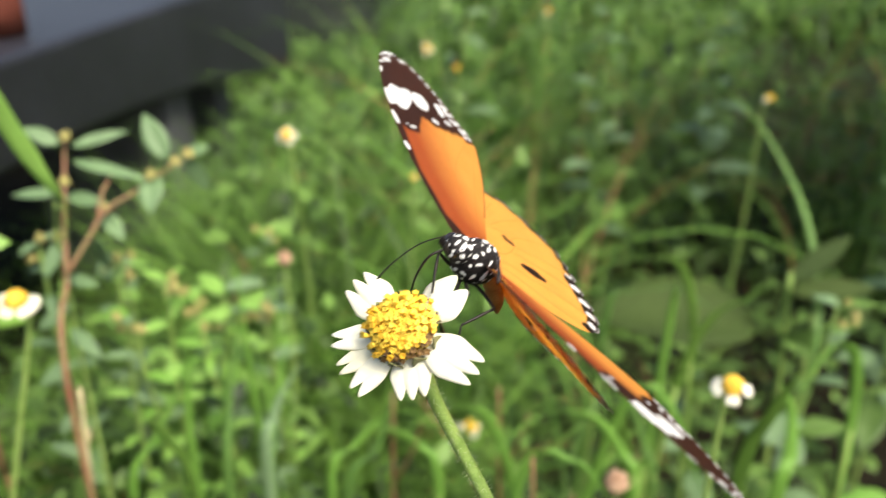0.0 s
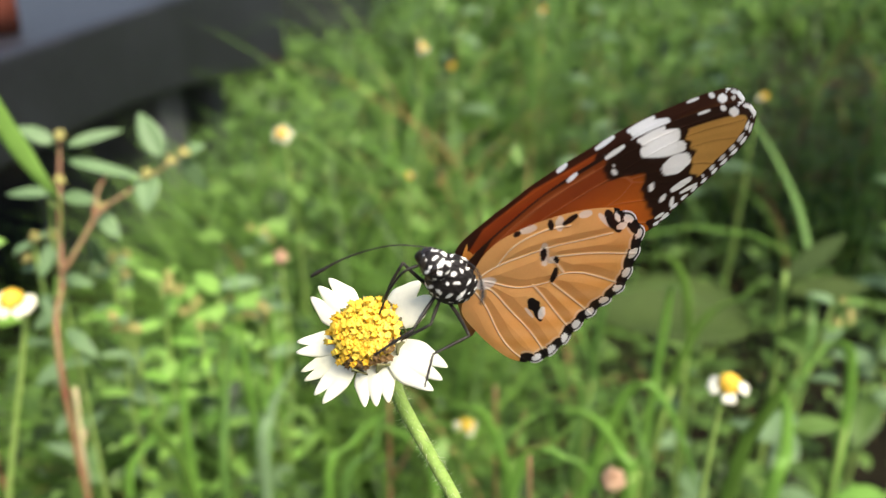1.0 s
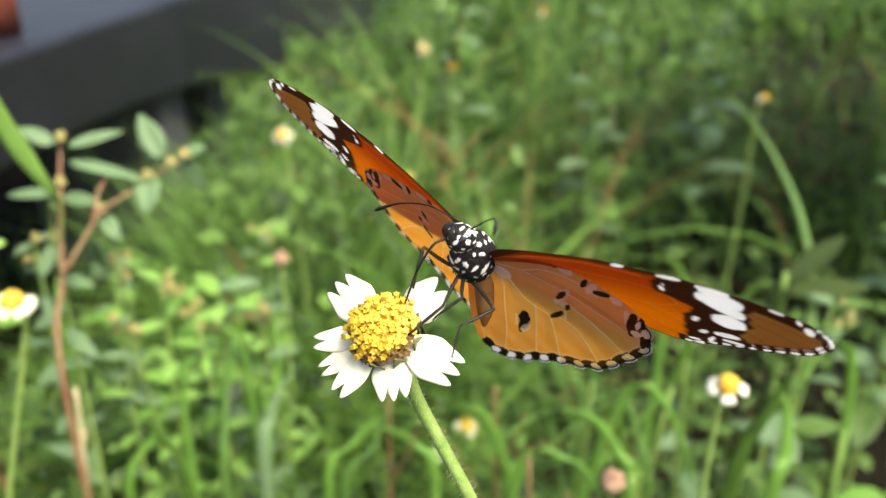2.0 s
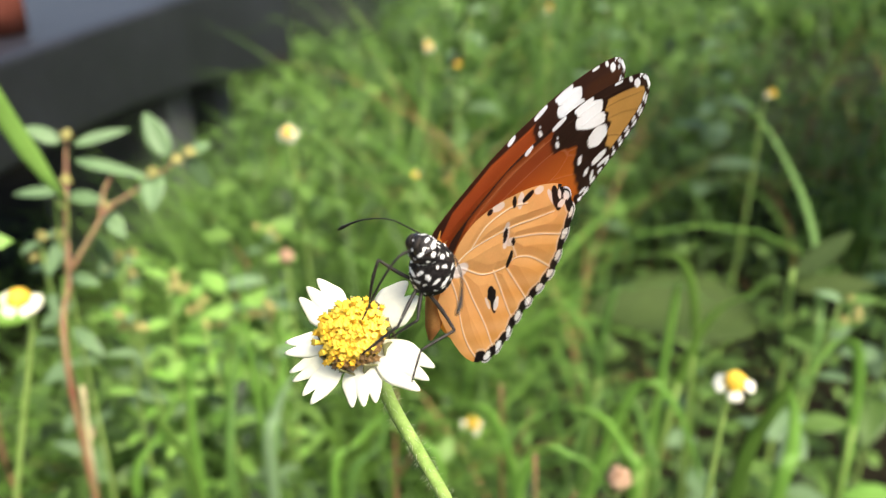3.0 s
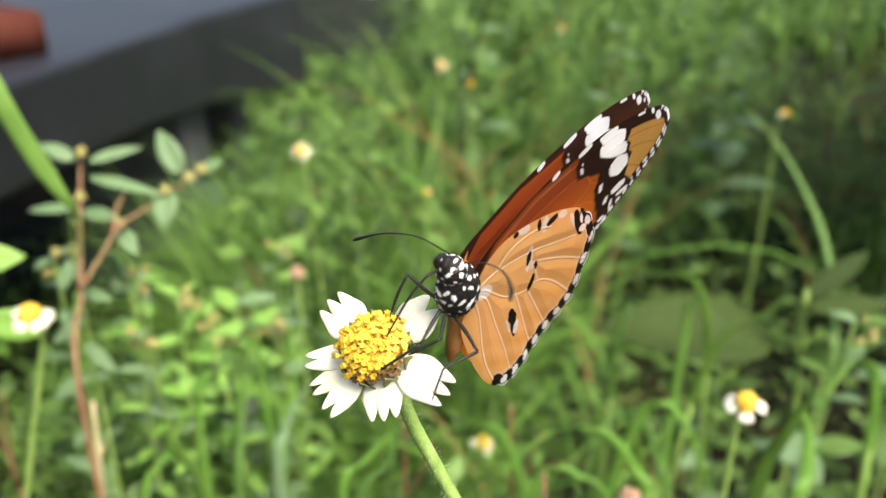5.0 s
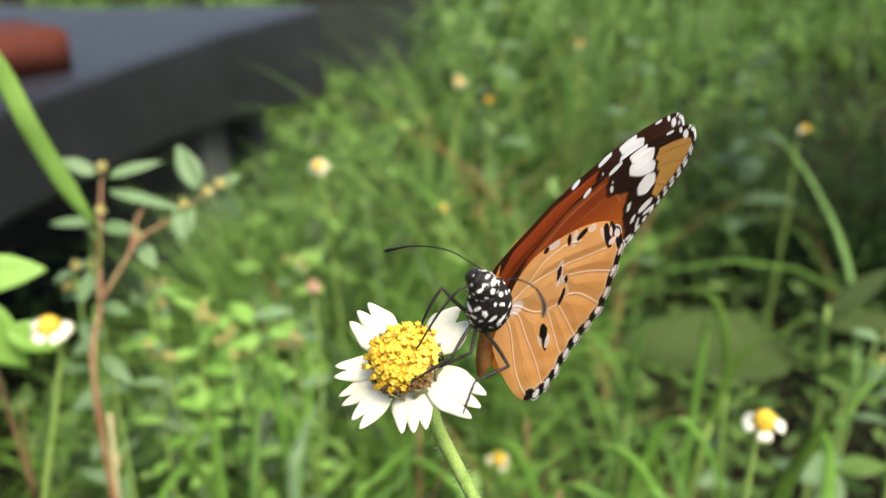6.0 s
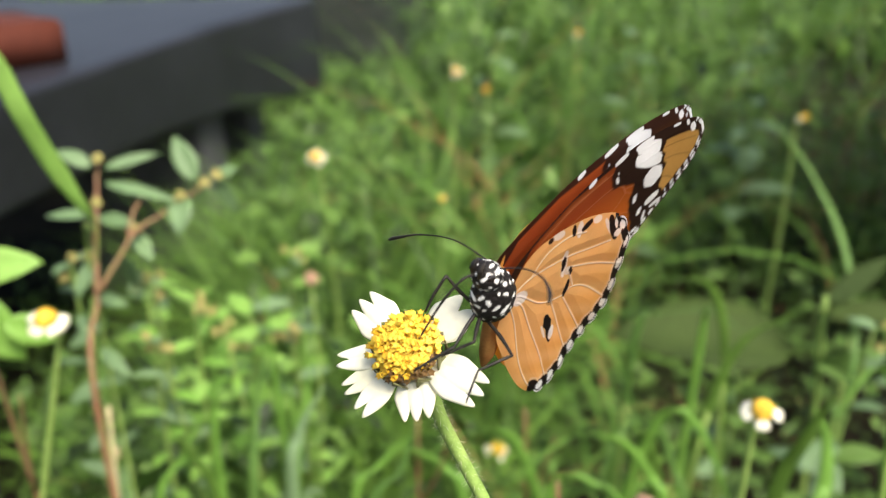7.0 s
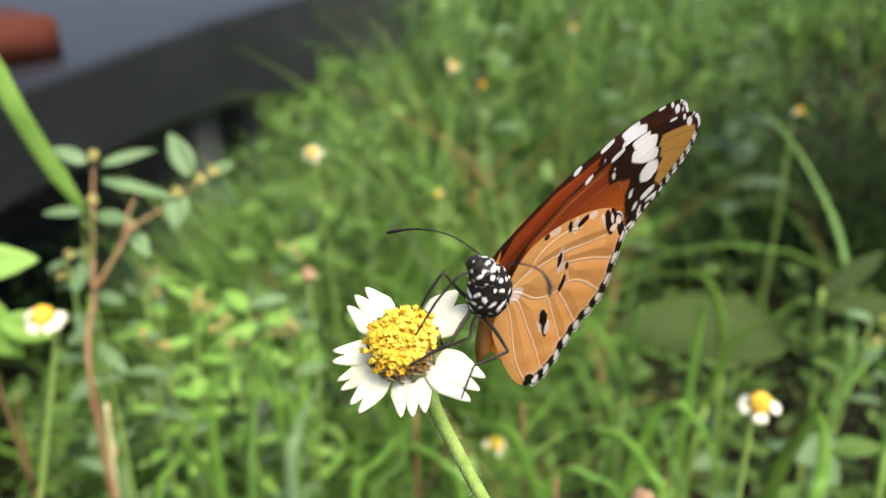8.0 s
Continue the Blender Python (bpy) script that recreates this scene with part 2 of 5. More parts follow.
def grass(name, x, y, height, width, label, bend=0.6, seg=7, mat=None):
    n = len(x)
    turn = RNG.random(n) * 2 * math.pi
    dx, dy = np.cos(turn), np.sin(turn)
    lean = (0.5 + RNG.random(n) * bend)
    s = np.linspace(0, 1, seg)
    arc = lean[:, None] * 1.9 * s[None] ** 1.15
    step = height[:, None] / (seg - 1)
    out = np.cumsum(np.sin(arc) * step, axis=1)
    up = np.cumsum(np.cos(arc) * step, axis=1)
    out -= out[:, :1]
    up -= up[:, :1]
    cx = x[:, None] + dx[:, None] * out
    cy = y[:, None] + dy[:, None] * out
    cz = np.broadcast_to(up, cx.shape)
    twist = (RNG.random(n) - 0.5)[:, None] * 2.4 * s[None]
    px, py = -np.sin(turn[:, None] + twist), np.cos(turn[:, None] + twist)
    w = width[:, None] * 0.5 * np.clip((1.02 - s[None] ** 2.2), 0.02, 1) * (0.55 + 0.45 * np.minimum(1, s[None] * 5))
    left = np.stack([cx - px * w, cy - py * w, cz + 0.25 * w], 2)
    mid = np.stack([cx, cy, cz], 2)
    right = np.stack([cx + px * w, cy + py * w, cz + 0.25 * w], 2)
    verts = np.stack([left, mid, right], 2).reshape(-1, 3)
    base = np.arange(n)[:, None, None] * seg * 3
    row = np.arange(seg - 1)[None, :, None] * 3
    quads = []
    for a in (0, 1):
        quads.append(base + row + np.array([a, a + 1, a + 4, a + 3])[None, None])
    faces = np.concatenate([q.reshape(-1, 4) for q in quads])
    ob = part(name, numpy_mesh(name, verts, faces), mat or M_GRASS, None)
    return tagged(ob, label, "grass", kind="stuff")


def numpy_mesh(name, verts, quads):
    me = bpy.data.meshes.new(name)
    verts = np.ascontiguousarray(verts, np.float32)
    quads = np.ascontiguousarray(quads, np.int32)
    me.vertices.add(len(verts))
    me.vertices.foreach_set("co", verts.ravel())
    me.loops.add(quads.size)
    me.loops.foreach_set("vertex_index", quads.ravel())
    me.polygons.add(len(quads))
    me.polygons.foreach_set("loop_start", np.arange(0, quads.size, 4, dtype=np.int32))
    me.update(calc_edges=True)
    me.validate()
    me.shade_smooth()
    return me


def leaflets(name, x, y, z, length, width, label, tilt=0.5, mat=None, category="weeds"):
    """Many small folded oval leaves."""
    n = len(x)
    turn = RNG.random(n) * 2 * math.pi
    pitch = (RNG.random(n) - 0.35) * tilt * 2
    rollv = (RNG.random(n) - 0.5) * 1.4
    s = np.array([0.0, 0.18, 0.45, 0.75, 1.0])
    wv = np.array([0.06, 0.7, 1.0, 0.66, 0.05])
    f = np.stack([np.cos(turn) * np.cos(pitch), np.sin(turn) * np.cos(pitch), np.sin(pitch)], 1)
    sd = np.stack([-np.sin(turn), np.cos(turn), np.zeros(n)], 1)
    upv = np.cross(f, sd)
    sd2 = sd * np.cos(rollv)[:, None] + upv * np.sin(rollv)[:, None]
    up2 = np.cross(f, sd2)
    c = np.stack([x, y, z], 1)
    rows = []
    for a, b in zip(s, wv):
        mid = c + f * (length * a)[:, None] - np.array([0, 0, 1.0]) * (length * 0.18 * a * a)[:, None]
        edge = (width * 0.5 * b)[:, None]
        rows.append(np.stack([mid - sd2 * edge + up2 * edge * 0.3, mid, mid + sd2 * edge + up2 * edge * 0.3], 1))
    verts = np.stack(rows, 1).reshape(-1, 3)
    base = np.arange(n)[:, None, None] * 15
    row = np.arange(4)[None, :, None] * 3
    faces = np.concatenate([(base + row + np.array([a, a + 1, a + 4, a + 3])[None, None]).reshape(-1, 4) for a in (0, 1)])
    ob = part(name, numpy_mesh(name, verts, faces), mat or M_LEAF, None)
    return tagged(ob, label, category, kind="stuff")


# the bench: a dark slab on two legs, its long edge running away to the back
BENCH = (-0.285, 0.55)
_d = Vector((0.1159, 0.9933)).normalized()
BENCH_ALONG = (_d.x, _d.y)


def hollow(x, y):
    """1 in the shaded gaps between the tufts, 0 elsewhere."""
    h = np.zeros(len(x))
    for cx, cy, rx, ry in ((0.32, 0.62, 0.13, 0.2), (0.15, 0.43, 0.1, 0.12), (0.21, 0.5, 0.1, 0.09), (0.1, 0.36, 0.04, 0.06), (0.6, 1.5, 0.16, 0.2), (1.0, 2.0, 0.3, 0.3), (0.1, 0.86, 0.06, 0.08), (0.17, 0.47, 0.06, 0.05), (0.27, 0.6, 0.05, 0.05), (0.05, 0.7, 0.06, 0.05), (-0.07, 0.52, 0.04, 0.04), (0.7, 1.3, 0.14, 0.14), (0.22, 0.95, 0.09, 0.07), (0.03, 0.36, 0.03, 0.03), (0.45, 0.9, 0.07, 0.07), (-0.12, 0.8, 0.05, 0.06)):
        d = np.sqrt(((x - cx) / rx) ** 2 + ((y - cy) / ry) ** 2) + 0.5 * patchy(x, y, 14.0, 2.5)
        h = np.maximum(h, np.clip(1.5 - d, 0, 0.6) / 0.6)
    return h


def canopy(x, y):
    """How high the growth stands: low before and under the bench, rising to a bank behind."""
    h = np.clip(0.16 + 0.24 * (y - 0.22), 0.14, 0.3)
    h = h * np.where((x / y > 0.24) & (y < 1.05), 0.78, 1.0) * (1.0 + 0.45 * patchy(x, y, 6.0, 5.0) + 0.25 * patchy(x, y, 17.0, 9.0))
    h = h * (1 - 0.8 * hollow(x, y))
    return np.minimum(h, ceiling_of(x, y))


def ceiling_of(x, y):
    """The growth stays under the bench's seat, and low round its legs."""
    k = x / y + 0.02 * patchy(x, y, 9.0, 1.0)
    top = np.where((k < -0.05) & (y > 0.3), np.clip(0.362 - 0.135 * y, 0.08, 0.32), 1.0)
    top = np.where(k < -0.14, np.clip(0.402 - np.interp(k, [-0.34, -0.17], [0.27, 0.2]) * y, 0.05, 0.33), top)
    return np.where(k < -0.335, np.clip(0.40 - 0.56 * y, 0.02, 0.24), top)


def meadow():
    # nearer grass, arching blades of all widths
    x, y = scatter(5600, 0.22, 1.05, 0.8, 0.05)
    keep = ~under_bench(x, y) & (RNG.random(len(x)) < 0.55 + 1.5 * patchy(x, y, 5.0, 3.0) - 0.12 * (x / y > 0.22) * (y > 0.5) * (y < 1.05)) & ~((x / y < -0.2) & (RNG.random(len(x)) < 0.5)) & (RNG.random(len(x)) > 0.95 * hollow(x, y))
    x, y = x[keep], y[keep]
    hgt = canopy(x, y) * (0.85 + 0.9 * RNG.random(len(x)))
    hgt = np.minimum(np.where(y < 0.26, np.minimum(hgt, 0.17), hgt), 1.12 * ceiling_of(x, y))
    grass("grass", x, y, hgt, 0.0016 + 0.0052 * RNG.random(len(x)) ** 1.8, "long fresh green grass blades, thick and tangled", 1.25, 11)
    x, y = scatter(8500, 0.6, 2.6, 0.8, 0.1)
    keep = ~under_bench(x, y) & ~on_path(x, y) & (RNG.random(len(x)) > 0.95 * hollow(x, y)) & (patchy(x, y, 7.0, 8.0) > -0.12)
    x, y = x[keep], y[keep]
    tall = np.minimum(canopy(x, y) * (0.7 + 0.75 * RNG.random(len(x))) + 0.03, 1.1 * ceiling_of(x, y))
    grass("grass", x, y, tall, (0.0012 + 0.0042 * RNG.random(len(x)) ** 1.5) * (0.6 + y), "far green grass running back into a bank", 1.9, 10)
    # low broad-leaved weeds among the grass
    x, y = scatter(8500, 0.24, 1.05, 0.8, 0.05)
    patch = patchy(x, y, 6, 2.0)
    keep = (patch > -0.14 + 0.2 * (x < 0) * (y > 0.4) + 0.12 * (x / y > 0.22) * (y > 0.5) * (y < 1.05)) & ~under_bench(x, y) & (RNG.random(len(x)) > 0.95 * hollow(x, y))
    x, y = x[keep], y[keep]
    z = canopy(x, y) * (0.15 + 0.9 * RNG.random(len(x)) ** 0.8)
    size = 0.007 + 0.016 * RNG.random(len(x)) ** 2.2 + 0.006 * (y > 0.45) * (x > 0)
    leaflets("weed_leaves", x, y, z, size, size * (0.25 + 0.4 * RNG.random(len(x))), "small soft oval weed leaves filling the ground layer", 0.8)
    # a low carpet of leaves before the bench
    y = 0.26 + 0.8 * RNG.random(3400) ** 1.2
    x = -y * (0.16 + 0.55 * RNG.random(len(y)))
    keep = ~under_bench(x, y) & (patchy(x, y, 11.0, 6.0) > -0.12)
    x, y = x[keep], y[keep]
    size = 0.006 + 0.012 * RNG.random(len(x)) ** 2.0
    leaflets("weed_leaves", x, y, np.minimum(ceiling_of(x, y), 0.24) * (0.3 + 0.65 * RNG.random(len(x)) ** 0.6) * (1 + 0.35 * patchy(x, y, 16.0, 4.0)), size, size * (0.3 + 0.35 * RNG.random(len(x))), "soft rounded weed leaves spreading low before the bench", 0.8)
    x, y = scatter(8000, 0.8, 2.6, 0.8, 0.05)
    keep = ~under_bench(x, y) & ~on_path(x, y) & (RNG.random(len(x)) > 0.95 * hollow(x, y)) & (patchy(x, y, 5.0, 7.0) > -0.2)
    x, y = x[keep], y[keep]
    leaflets("weed_leaves", x, y, np.minimum(0.06 + 0.26 * RNG.random(len(x)), ceiling_of(x, y) * (0.5 + 0.5 * RNG.random(len(x)))), 0.012 + 0.034 * RNG.random(len(x)) ** 1.6, 0.005 + 0.013 * RNG.random(len(x)), "far leafy weeds in the grass bank", 0.8)
    # blades through the carpet, some bent over
    y = 0.27 + 0.7 * RNG.random(1300)
    x = -y * (0.04 + 0.64 * RNG.random(len(y)))
    grass("grass", x, y, np.minimum(ceiling_of(x, y), 0.25) * (0.7 + 0.5 * RNG.random(len(x))), 0.0018 + 0.0042 * RNG.random(len(x)), "fresh grass blades arching among the low leaves", 0.95, 9)
    # taller growth standing against the seat
    y = 0.42 + 0.75 * RNG.random(4600)
    x = -y * (0.1 + 0.235 * RNG.random(len(y)))
    keep = ~under_bench(x, y) & (patchy(x, y, 12.0, 14.0) > -0.3)
    x, y = x[keep], y[keep]
    grass("grass", x, y, ceiling_of(x, y) * (0.75 + 0.4 * RNG.random(len(x))), 0.001 + 0.0022 * RNG.random(len(x)), "fine green grass standing against the bench", 0.9, 9)
    y = 0.45 + 0.75 * RNG.random(900)
    x = -y * (0.1 + 0.235 * RNG.random(len(y)))
    keep = ~under_bench(x, y) & (patchy(x, y, 10.0, 15.0) > -0.2)
    x, y = x[keep], y[keep]
    size = 0.008 + 0.014 * RNG.random(len(x)) ** 2
    leaflets("weed_leaves", x, y, ceiling_of(x, y) * (0.45 + 0.5 * RNG.random(len(x))), size, size * (0.3 + 0.3 * RNG.random(len(x))), "small green weed leaves in the grass beside the bench", 0.8)
    # brighter young blades in tufts
    x, y = scatter(2200, 0.26, 1.1, 0.75, 0.02)
    keep = ~under_bench(x, y) & (patchy(x, y, 8.0, 12.0) > 0.22 - 0.25 * (x < 0)) & (hollow(x, y) < 0.3)
    x, y = x[keep], y[keep]
    grass("grass", x, y, np.minimum(ceiling_of(x, y), canopy(x, y) * 1.15) * (0.8 + 0.5 * RNG.random(len(x))), 0.002 + 0.0045 * RNG.random(len(x)), "tufts of young light green grass blades", 1.1, 10, M_YOUNG)
    # the field all round, and behind the camera
    a, r = RNG.random(15000) * 2 * math.pi, 0.3 + 4.2 * RNG.random(15000) ** 0.6
    x, y = np.cos(a) * r, 0.1 + np.sin(a) * r
    keep = ~under_bench(x, y) & ~((y > 0.15) & (np.abs(x) < 0.72 * y + 0.1) & (y < 2.5)) & (np.hypot(x, y) > 0.28) & ~on_path(x, y)
    x, y = x[keep], y[keep]
    far = np.clip(np.hypot(x, y) / 2, 0.3, 1.4)
    grass("grass", x, y, (0.1 + 0.16 * RNG.random(len(x))) * np.clip(far, 0.6, 1.3), (0.006 + 0.012 * RNG.random(len(x))) * far, "green grass of the field round about", 1.4, 6)
    # creeping leaves low on the shaded soil
    x, y = scatter(2600, 0.3, 1.0, 0.7, 0.0)
    x = np.abs(x)
    size = 0.006 + 0.016 * RNG.random(len(x)) ** 2
    leaflets("weed_leaves", x, y, 0.015 + 0.07 * RNG.random(len(x)) ** 2, size, size * 0.45, "small leaves creeping low over the shaded soil", 0.7)
    # thin dry stalks
    x, y = scatter(340, 0.25, 1.2, 0.8, 0.0)
    keep = ~under_bench(x, y) & (x / y > -0.6)
    x, y = x[keep], y[keep]
    grass("dry_stalks", x, y, np.minimum(canopy(x, y) * (0.9 + 0.5 * RNG.random(len(x))), ceiling_of(x, y)), 0.0014 + 0.0018 * RNG.random(len(x)), "thin dry brown stalks standing in the grass", 0.5, 6, M_DRY)


# ---- unseen shrub, added to shade the far side ----
def shrub():
    foot = Vector((0.93, 0.52, 0))
    g = thing("shrub", foot, "leafy green shrub added out of view to shade the weeds", "shrub")
    centre = Vector((0.74, 0.68, 0.74))
    rnd = random.Random(12)
    fork = Vector((-0.05, 0.03, 0.34))
    part("trunk", mesh_from("trunk", *tube([(0, 0, -0.03), (-0.01, 0.01, 0.18), fork], (0.016, 0.013, 0.011), 10, 14)), M_BARK, g)
    x, y, z = [], [], []
    for k in range(16):
        a = k * 2.4
        q = math.sqrt((k + 0.5) / 16)
        end = centre - foot + Vector((math.cos(a) * 0.34 * q, math.sin(a) * 0.4 * q, rnd.uniform(-0.16, 0.22)))
        mid = (fork + end) / 2 + Vector((rnd.uniform(-0.05, 0.05), rnd.uniform(-0.05, 0.05), 0.05))
        part("branch", mesh_from("branch", *tube([fork, mid, end], (0.008, 0.005, 0.0016), 7, 14)), M_BARK, g)
        for p in curve_points([fork, mid, end], 14)[5:]:
            for i in range(12):
                x.append(p.x + rnd.gauss(0, 0.045))
                y.append(p.y + rnd.gauss(0, 0.045))
                z.append(max(0.47, p.z + rnd.gauss(0, 0.04)))
    size = 0.035 + 0.035 * RNG.random(len(x))
    crown = leaflets("crown", np.array(x), np.array(y), np.array(z), size, size * 0.5, "", 0.6, M_LEAF, "")
    crown.parent = g


# ---- the bench and the brick on it ----
def slab(name, u0, u1, v0, v1, z0, z1, r, parent, mat, wob=0.004, seed=1.0, bow=0.0, taper=0.0):
    """A worn block with rounded edges along the bench's own axes; taper thins it towards its near end."""
    bm = bmesh.new()
    bmesh.ops.create_cube(bm, size=1)
    ax, ay = Vector((BENCH_ALONG[0], BENCH_ALONG[1], 0)), Vector((-BENCH_ALONG[1], BENCH_ALONG[0], 0))
    for v in bm.verts:
        c = v.co.copy()
        v.co = ax * (u0 + (c.x + 0.5) * (u1 - u0)) + ay * (v0 + (c.y + 0.5) * (v1 - v0)) + Vector((0, 0, z0 + (c.z + 0.5) * (z1 - z0)))
    bmesh.ops.bevel(bm, geom=bm.edges[:], offset=r, segments=4, affect="EDGES", profile=0.6)
    bmesh.ops.subdivide_edges(bm, edges=[e for e in bm.edges if e.calc_length() > 0.06], cuts=9, use_grid_fill=True)
    for v in bm.verts:
        u = v.co.dot(ax)
        v.co.z += taper * min(1, max(0, (u1 - u) / 0.525)) * (z1 - v.co.z) / (z1 - z0)
        v.co += ay * (bow * math.sin(math.pi * min(1, u / 0.57)) if u > 0 else bow * 0.5 * max(u, -0.35))
        q = v.co * 14
        v.co += Vector((noise.noise(q), noise.noise(q + Vector((9, 0, seed))), noise.noise(q + Vector((0, 7, seed))))) * wob
    return part(name, bm, mat, parent)


def bench():
    b = thing("bench", (BENCH[0], BENCH[1], 0), "dark grey weathered concrete slab bench on thick legs in the grass", "bench")
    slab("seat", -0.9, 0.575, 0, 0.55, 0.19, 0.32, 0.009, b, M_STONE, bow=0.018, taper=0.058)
    slab("leg", 0.27, 0.335, 0.05, 0.22, -0.03, 0.232, 0.008, b, M_POST, seed=3)
    slab("leg", -0.2, -0.11, 0.06, 0.25, -0.03, 0.256, 0.008, b, M_POST, seed=5)
    slab("leg", 0.48, 0.53, 0.08, 0.25, -0.03, 0.206, 0.008, b, M_POST, seed=8)


def brick():
    bm = bmesh.new()
    bmesh.ops.create_cube(bm, size=1)
    for v in bm.verts:
        v.co = Vector((v.co.x * 0.2, v.co.y * 0.1, v.co.z * 0.032))
    bmesh.ops.bevel(bm, geom=bm.edges[:], offset=0.0022, segments=2, affect="EDGES")
    bmesh.ops.subdivide_edges(bm, edges=[e for e in bm.edges if e.calc_length() > 0.03], cuts=6, use_grid_fill=True)
    for v in bm.verts:
        v.co += Vector((noise.noise(v.co * 60), noise.noise(v.co * 60 + Vector((5, 0, 0))), noise.noise(v.co * 60 + Vector((0, 5, 0))))) * 0.0015
    ob = part("brick", bm, M_BRICK, None)
    ob.matrix_basis = pose(-0.418, 0.557, 0.3365, 0, 0, 48)
    tagged(ob, "worn red clay brick lying on the dark bench", "brick")


# ---- daisies ----
def basis(nrm, hint):
    """A turn whose z is nrm and whose x is near hint."""
    z = Vector(nrm).normalized()
    x = Vector(hint)
    x = (x - z * x.dot(z)).normalized()
    return Matrix((x, z.cross(x), z)).transposed().to_4x4()


def ray_mesh(length, width, lobes, root, notch=0.26, droop=0.12, rows=12, cols=13):
    """A strap petal with a lobed end, along +x from root."""
    grid = []
    for i in range(rows):
        s = i / (rows - 1)
        row = []
        for j in range(cols):
            t = 2 * j / (cols - 1) - 1
            u = (t + 1) / 2 * lobes
            f = abs(2 * (u - math.floor(min(u, lobes - 1e-6))) - 1)
            end = 1 - notch * f ** 1.7 - 0.08 * t * t
            w = 0.5 * width * (0.42 + 0.58 * math.sin(math.pi * 0.5 * min(1, s * 1.35)) ** 1.1)
            pinch = 1 - 0.12 * max(0, s - 0.75) * 4
            x = root + (length - root) * s * (end if s > 0 else 1)
            groove = 0.004 * width * math.cos(t * math.pi * 2.5) * min(1, 2 * s)
            row.append((x, w * t * pinch, groove + 0.07 * width * (1 - t * t) * (1 - 0.5 * s) - droop * length * s * s))
        grid.append(row)
    return sheet_body(grid, 0.00012)


def floret_mesh(h, r):
    """A tiny tube flower: a waisted tube opening into five lobes."""
    verts, faces = [], []
    prof = ((0.0, 0.45), (0.35, 0.55), (0.7, 0.8), (0.92, 1.05))
    k = 10
    for z, q in prof:
        for j in range(k):
            a = 2 * math.pi * j / k
            verts.append((math.cos(a) * q * r, math.sin(a) * q * r, z * h))
    for j in range(k):
        a = 2 * math.pi * j / k
        e = 1.5 if j % 2 == 0 else 0.95
        verts.append((math.cos(a) * e * r, math.sin(a) * e * r, h * (1.02 if j % 2 == 0 else 0.96)))
    for j in range(k):
        a = 2 * math.pi * j / k
        verts.append((math.cos(a) * 0.4 * r, math.sin(a) * 0.4 * r, h * 0.84))
    for i in range(len(prof) + 1):
        for j in range(k):
            m = (j + 1) % k
            faces.append((i * k + j, i * k + m, (i + 1) * k + m, (i + 1) * k + j))
    faces.append(tuple(range((len(prof) + 1) * k, (len(prof) + 2) * k)))
    return verts, faces


def dome(r, h, bumps, seed):
    """A bumpy rounded cushion for a flower seen from further off."""
    verts, faces = [], []
    nr, na = 9, 20
    for i in range(nr):
        q = i / (nr - 1) * math.pi / 2
        for j in range(na):
            a = 2 * math.pi * j / na
            k = 1 + bumps * noise.noise((math.cos(a) * 4 * math.sin(q), math.sin(a) * 4 * math.sin(q), seed + q * 3))
            verts.append((math.cos(a) * r * math.sin(q) * k, math.sin(a) * r * math.sin(q) * k, h * math.cos(q) * k))
    for i in range(nr - 1):
        for j in range(na):
            m = (j + 1) % na
            faces.append((i * na + j, (i + 1) * na + j, (i + 1) * na + m, i * na + m))
    faces.append(tuple((nr - 1) * na + j for j in range(na)))
    return verts, faces


def placed(data, m):
    v, f = data
    return [m @ Vector(p) for p in v], f


def cup(r, h):
    """The green cup under a flower head, opening upwards."""
    verts, faces = [], []
    na = 18
    for z, q in ((-1.0, 0.28), (-0.8, 0.62), (-0.45, 0.88), (-0.1, 0.98), (0.06, 0.9)):
        for j in range(na):
            a = 2 * math.pi * j / na
            verts.append((math.cos(a) * q * r, math.sin(a) * q * r, z * h))
    for i in range(4):
        for j in range(na):
            m = (j + 1) % na
            faces.append((i * na + j, i * na + m, (i + 1) * na + m, (i + 1) * na + j))
    faces.append(tuple(range(na))[::-1])
    faces.append(tuple(range(4 * na, 5 * na)))
    return verts, faces


